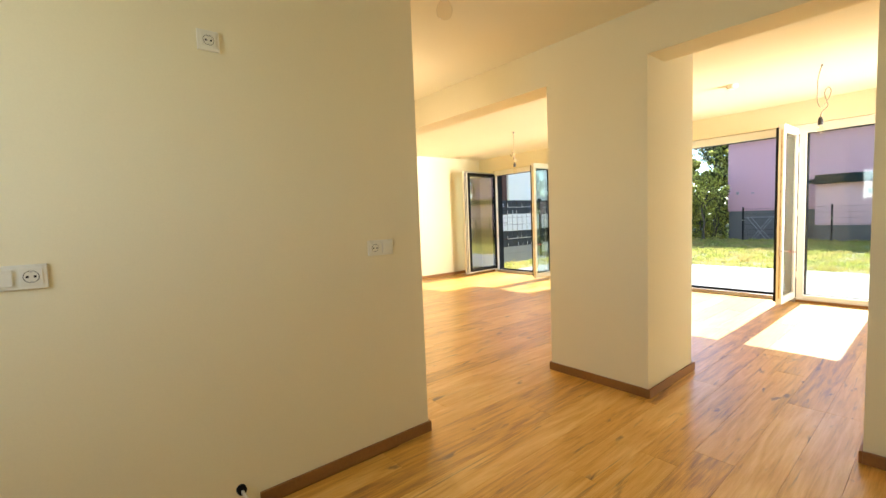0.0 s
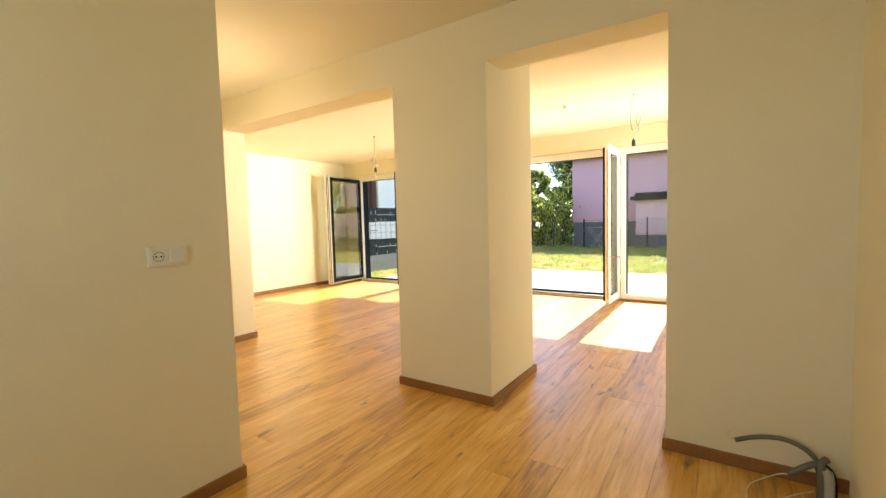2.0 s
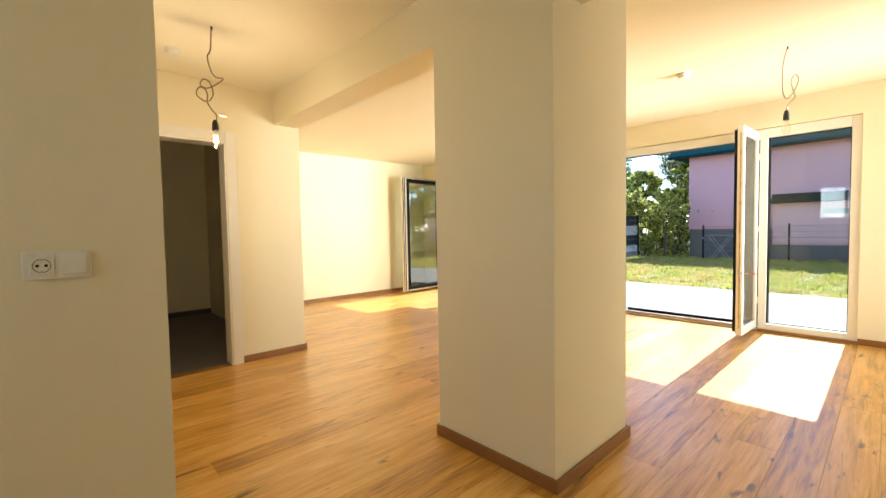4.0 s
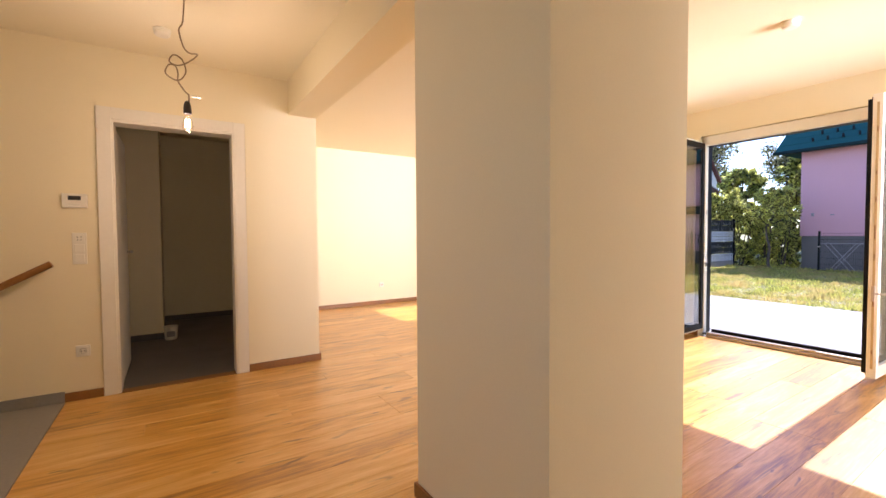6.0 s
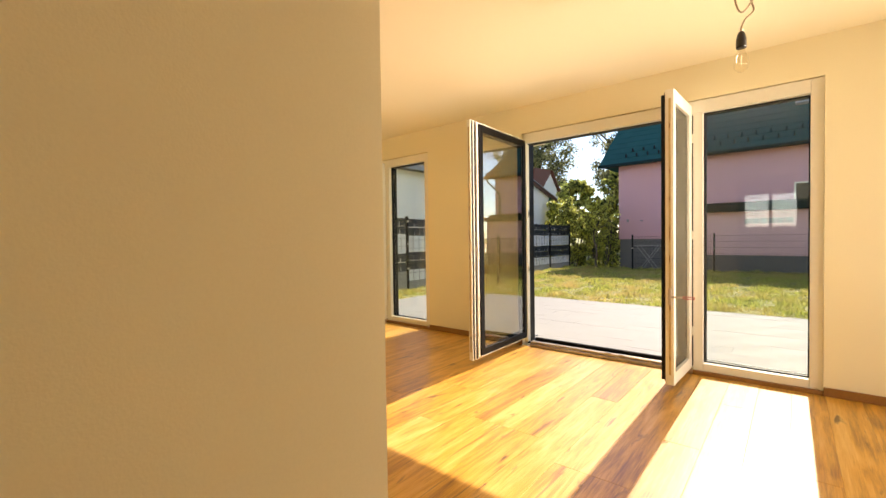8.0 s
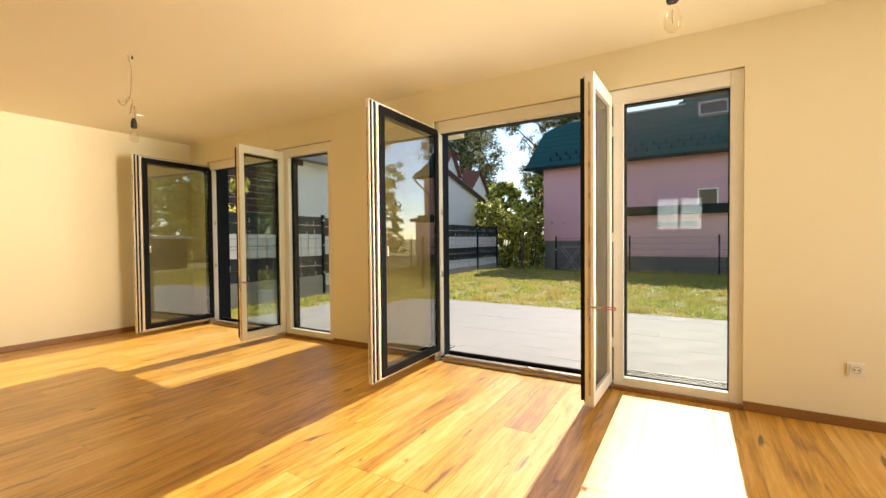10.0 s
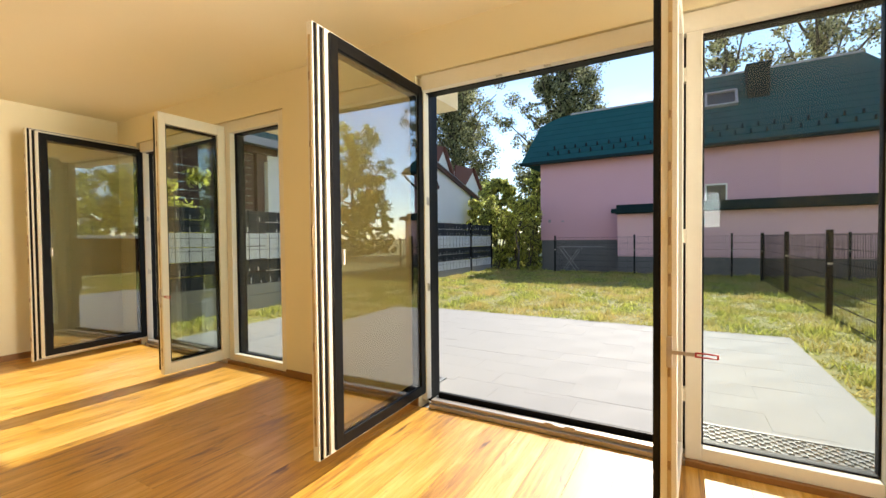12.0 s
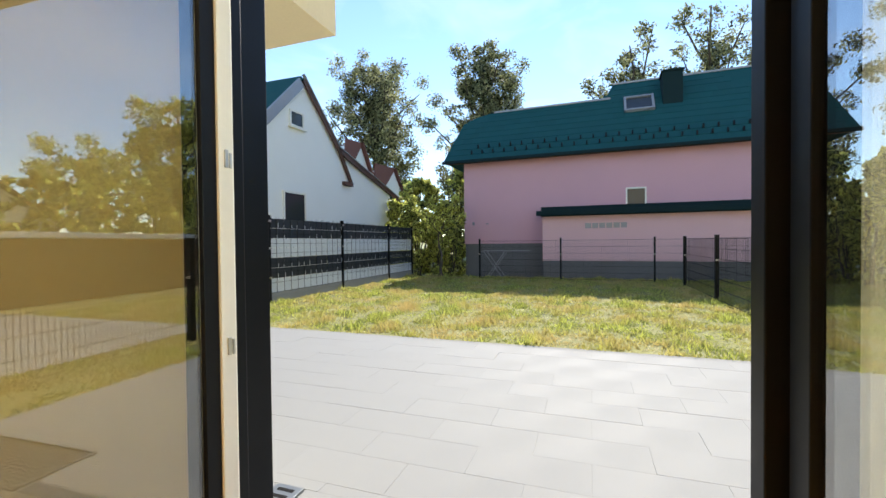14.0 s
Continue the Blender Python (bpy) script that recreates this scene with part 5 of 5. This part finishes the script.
bare_bulb(4.97, 4.30, 1.945, 9, False, "bare unlit bulb on a kinked flex by the far window", 1,
          [(-0.030, 0.000, 2.540), (-0.010, 0.000, 2.470), (-0.010, 0.000, 2.360), (-0.020, 0.000, 2.240), (-0.040, 0.004, 2.190), (-0.070, 0.006, 2.160), (-0.100, -0.006, 2.190), (-0.090, -0.005, 2.170), (-0.050, 0.007, 2.190), (-0.030, 0.003, 2.230), (-0.010, -0.008, 2.210), (-0.010, -0.001, 2.150), (-0.020, 0.008, 2.110), (-0.010, -0.001, 2.180), (0.000, 0.000, 2.170), (0.010, 0.000, 2.160), (0.010, 0.000, 2.110), (0.010, 0.000, 2.060)])
smoke_detector(1.735, 3.76)
smoke_detector(5.17, 1.467)
lamp = new("hall_bulb_light", bpy.data.lights.new("hall_bulb_light", "POINT"))
lamp.data.energy, lamp.data.color, lamp.data.shadow_soft_size = 7.0, (1.0, 0.78, 0.52), 0.05
lamp.location = (1.85, 3.22, 1.75)
gl = thing("ceiling_globe", "clear glass globe lamp under the kitchen ceiling", "lamp", at=(1.475, 1.785, 0))
bm = bmesh.new()
lathe(bm, [(0.018, 2.54), (0.02, 2.50), (0.02, 2.47), (0.012, 2.465)], (0, 0, 0), 20)
part("lampholder", bm, PVC, gl)
bm = bmesh.new()
lathe(bm, [(0.02, 2.47), (0.028, 2.46), (0.042, 2.435), (0.047, 2.41), (0.04, 2.385), (0.02, 2.37), (0.002, 2.366)], (0, 0, 0), 24)
part("globe", bm, BULB, gl, "", True).visible_shadow = False

# ---- kitchen conduits ----
cd = thing("electric_conduit", "grey flexible conduits with loose wires sticking out of the kitchen corner", "conduit")


def strand(name, pts, r, mat, label="", n=10):
    bm = bmesh.new()
    tube(bm, flowing(pts), r, n)
    part(name, bm, mat, cd, label, True)


strand("conduit", [(2.56, -0.435, 0.0), (2.56, -0.43, 0.10), (2.56, -0.405, 0.165), (2.56, -0.36, 0.205), (2.56, -0.29, 0.225), (2.555, -0.20, 0.212), (2.55, -0.12, 0.178)], 0.0105, CONDUIT)
strand("conduit", [(2.54, -0.42, 0.0), (2.545, -0.42, 0.10), (2.55, -0.405, 0.145), (2.55, -0.37, 0.125), (2.55, -0.315, 0.075)], 0.0135, CONDUIT)
strand("conduit", [(2.50, -0.42, 0.0), (2.51, -0.42, 0.10), (2.53, -0.42, 0.16), (2.55, -0.44, 0.18)], 0.0145, CONDUIT)
strand("conduit", [(2.54, -0.42, 0.165), (2.52, -0.45, 0.15), (2.50, -0.462, 0.11), (2.50, -0.462, 0.03)], 0.005, SEAL, "thin black cable")
strand("plastic_sleeve", [(2.51, -0.435, 0.145), (2.495, -0.44, 0.12), (2.485, -0.44, 0.05), (2.48, -0.44, 0.004)], 0.0185, SLEEVE, "pale grey plastic sleeve")
strand("wire", [(2.55, -0.33, 0.075), (2.54, -0.28, 0.07), (2.51, -0.19, 0.02), (2.47, -0.165, 0.006), (2.40, -0.16, 0.005), (2.33, -0.155, 0.005), (2.26, -0.13, 0.005), (2.18, -0.06, 0.005), (2.16, -0.05, 0.02), (2.2, -0.09, 0.03), (2.14, -0.12, 0.005)], 0.003, CORD, "loose white wire", 6)
strand("wire", [(2.54, -0.40, 0.03), (2.50, -0.34, 0.02), (2.45, -0.29, 0.008), (2.38, -0.27, 0.005), (2.32, -0.28, 0.005), (2.30, -0.31, 0.01), (2.34, -0.32, 0.015), (2.40, -0.29, 0.012), (2.36, -0.26, 0.008), (2.28, -0.27, 0.005), (2.22, -0.31, 0.005)], 0.003, CORD, "coiled yellowish wire", 6)
strand("wire", [(2.55, -0.12, 0.18), (2.55, -0.10, 0.185), (2.55, -0.092, 0.20), (2.55, -0.095, 0.215)], 0.0025, CORD, "short wire end", 5)
kc = thing("kitchen_conduit", "black conduit mouth with a white cable low on the kitchen wall", "conduit")
bm = bmesh.new()
tube(bm, [(0.285, 1.90, 0.112), (0.285, 1.865, 0.112)], 0.02, 14)
part("conduit", bm, SEAL, kc)
bm = bmesh.new()
tube(bm, [(0.285, 1.872, 0.11), (0.29, 1.82, 0.10), (0.30, 1.78, 0.05), (0.31, 1.76, 0.008), (0.36, 1.74, 0.008)], 0.006, 8)
part("cable", bm, PVC, kc, "white cable", True)

# ---- oak boards ----
floor = tagged(part("floor", boxes((-1.6, 6.795, -2.2, 6.93, -0.02, -0.0105)), SKIRT), "knotty oiled oak plank floor", "floor", kind="structure")
rnd = random.Random(12)
PLANK_W, plank_cache = 0.185, {}


def plank_mesh(length):
    key = round(length, 2)
    if key not in plank_cache:
        bm = bmesh.new()
        c = 0.0012
        g = 0.0004
        L, W = key - g, PLANK_W - g
        lo = [bm.verts.new(p) for p in ((-L / 2, -W / 2, -0.01), (L / 2, -W / 2, -0.01), (L / 2, W / 2, -0.01), (-L / 2, W / 2, -0.01))]
        md = [bm.verts.new((x, y, -c)) for x, y in ((-L / 2, -W / 2), (L / 2, -W / 2), (L / 2, W / 2), (-L / 2, W / 2))]
        hi = [bm.verts.new((x, y, 0)) for x, y in ((-L / 2 + c, -W / 2 + c), (L / 2 - c, -W / 2 + c), (L / 2 - c, W / 2 - c), (-L / 2 + c, W / 2 - c))]
        for a, b_ in ((lo, md), (md, hi)):
            for i in range(4):
                bm.faces.new((a[i], a[(i + 1) % 4], b_[(i + 1) % 4], b_[i]))
        bm.faces.new(hi)
        plank_cache[key] = mesh_of("plank", bm, OAK)
    return plank_cache[key]


y = -2.2
while y < 6.93:
    yc = y + PLANK_W / 2
    start = 2.78 if yc < -0.56 else -1.6 if yc < 1.95 else 1.10 if yc < 4.29 else 2.80
    x = 6.793
    length = rnd.choice((0.6, 1.0, 1.4, 1.8, 2.0))
    while x - start > 0.05:
        length = min(length, round(x - start, 2))
        if x - start - length < 0.3:
            length = round(x - start, 2)
        p = new("plank", plank_mesh(length))
        p.location = (x - length / 2, yc, rnd.uniform(-0.0003, 0.0))
        p.parent = floor
        x -= length
        length = rnd.choice((1.6, 1.8, 2.0, 2.2))
    y += PLANK_W

# ---- terrace slabs ----
terrace = thing("terrace", "pale grey concrete slab terrace laid in running bond", "terrace", kind="structure")
ROWX, COLY, slab_cache = 0.297, 0.62, {}


def slab_mesh(wx, wy):
    key = (round(wx, 3), round(wy, 3))
    if key not in slab_cache:
        bm = bmesh.new()
        c = 0.0006
        a, b_ = key[0] / 2 - 0.0004, key[1] / 2 - 0.0004
        lo = [bm.verts.new(p) for p in ((-a, -b_, -0.03), (a, -b_, -0.03), (a, b_, -0.03), (-a, b_, -0.03))]
        md = [bm.verts.new((v.co.x, v.co.y, -c)) for v in lo]
        hi = [bm.verts.new((sx * (a - c), sy * (b_ - c), 0)) for sx, sy in ((-1, -1), (1, -1), (1, 1), (-1, 1))]
        for p, q in ((lo, md), (md, hi)):
            for i in range(4):
                bm.faces.new((p[i], p[(i + 1) % 4], q[(i + 1) % 4], q[i]))
        bm.faces.new(hi)
        slab_cache[key] = mesh_of("slab", bm, SLAB)
    return slab_cache[key]


for k in range(-3, 8):
    x0, x1 = 8.185 + k * ROWX, 8.185 + (k + 1) * ROWX
    if k == -3:
        x0, x1 = 7.515, 8.185 - 2 * ROWX
    x1 = min(x1, 10.65)
    y = 1.356 - 2 * COLY - (COLY / 2 if k % 2 else 0)
    while y < 6.66:
        a, c = max(y, 0.115), min(y + COLY, 6.66)
        if c - a > 0.03:
            s = new("slab", slab_mesh(x1 - x0, c - a))
            s.location = ((x0 + x1) / 2, (a + c) / 2, GROUND + rnd.uniform(-0.001, 0.001))
            s.parent = terrace
        y += COLY
for y0, y1, xa in ((1.26, 2.97, 7.227), (3.13, 6.66, OUT)):
    y = y0
    while y < y1:
        c = min(y + COLY, y1)
        s = new("slab", slab_mesh(7.515 - xa, c - y))
        s.location = ((7.515 + xa) / 2, (y + c) / 2, GROUND)
        s.parent = terrace
        y += COLY

# ---- grass ----
grnd = np.random.RandomState(3)
N = 230000
gx = 7.3 + grnd.uniform(0, 1, N) * 12.4
gy = grnd.uniform(-5, 7.75, N)
keep = ~((gx < 10.72) & (gy < -1.03)) & ~((gx < 10.67) & (gy > 0.10) & (gy < 6.68)) & ~((gx < 9.5) & (gy < -2.5))
clump = np.array([noise.fractal((a * 2.4, b * 2.4, 0), 0.6, 2.2, 4) for a, b in zip(gx, gy)]) * 1.2
keep &= grnd.uniform(-1.4, 1, N) < clump * 0.8 + 0.35
gx, gy, clump = gx[keep], gy[keep], clump[keep]
n = len(gx)
hgt = (0.034 + 0.05 * np.clip(clump, -0.5, 1)) * grnd.uniform(0.4, 1.6, n) ** 1.3
ang = grnd.uniform(0, 2 * np.pi, n)
wx, wy = np.cos(ang) * 0.010, np.sin(ang) * 0.010
lean = grnd.uniform(-0.05, 0.05, (n, 2))
zz = np.full(n, GROUND - 0.012)
v = np.stack([np.stack([gx - wx, gy - wy, zz], 1), np.stack([gx + wx, gy + wy, zz], 1), np.stack([gx + lean[:, 0], gy + lean[:, 1], zz + hgt], 1)], 1).reshape(-1, 3)
me = bpy.data.meshes.new("grass")
me.from_pydata(v.tolist(), [], np.arange(n * 3).reshape(-1, 3).tolist())
me.materials.append(GRASS)
tagged(new("grass", me), "short sun-dried yellow-green lawn grass", "grass", kind="stuff")
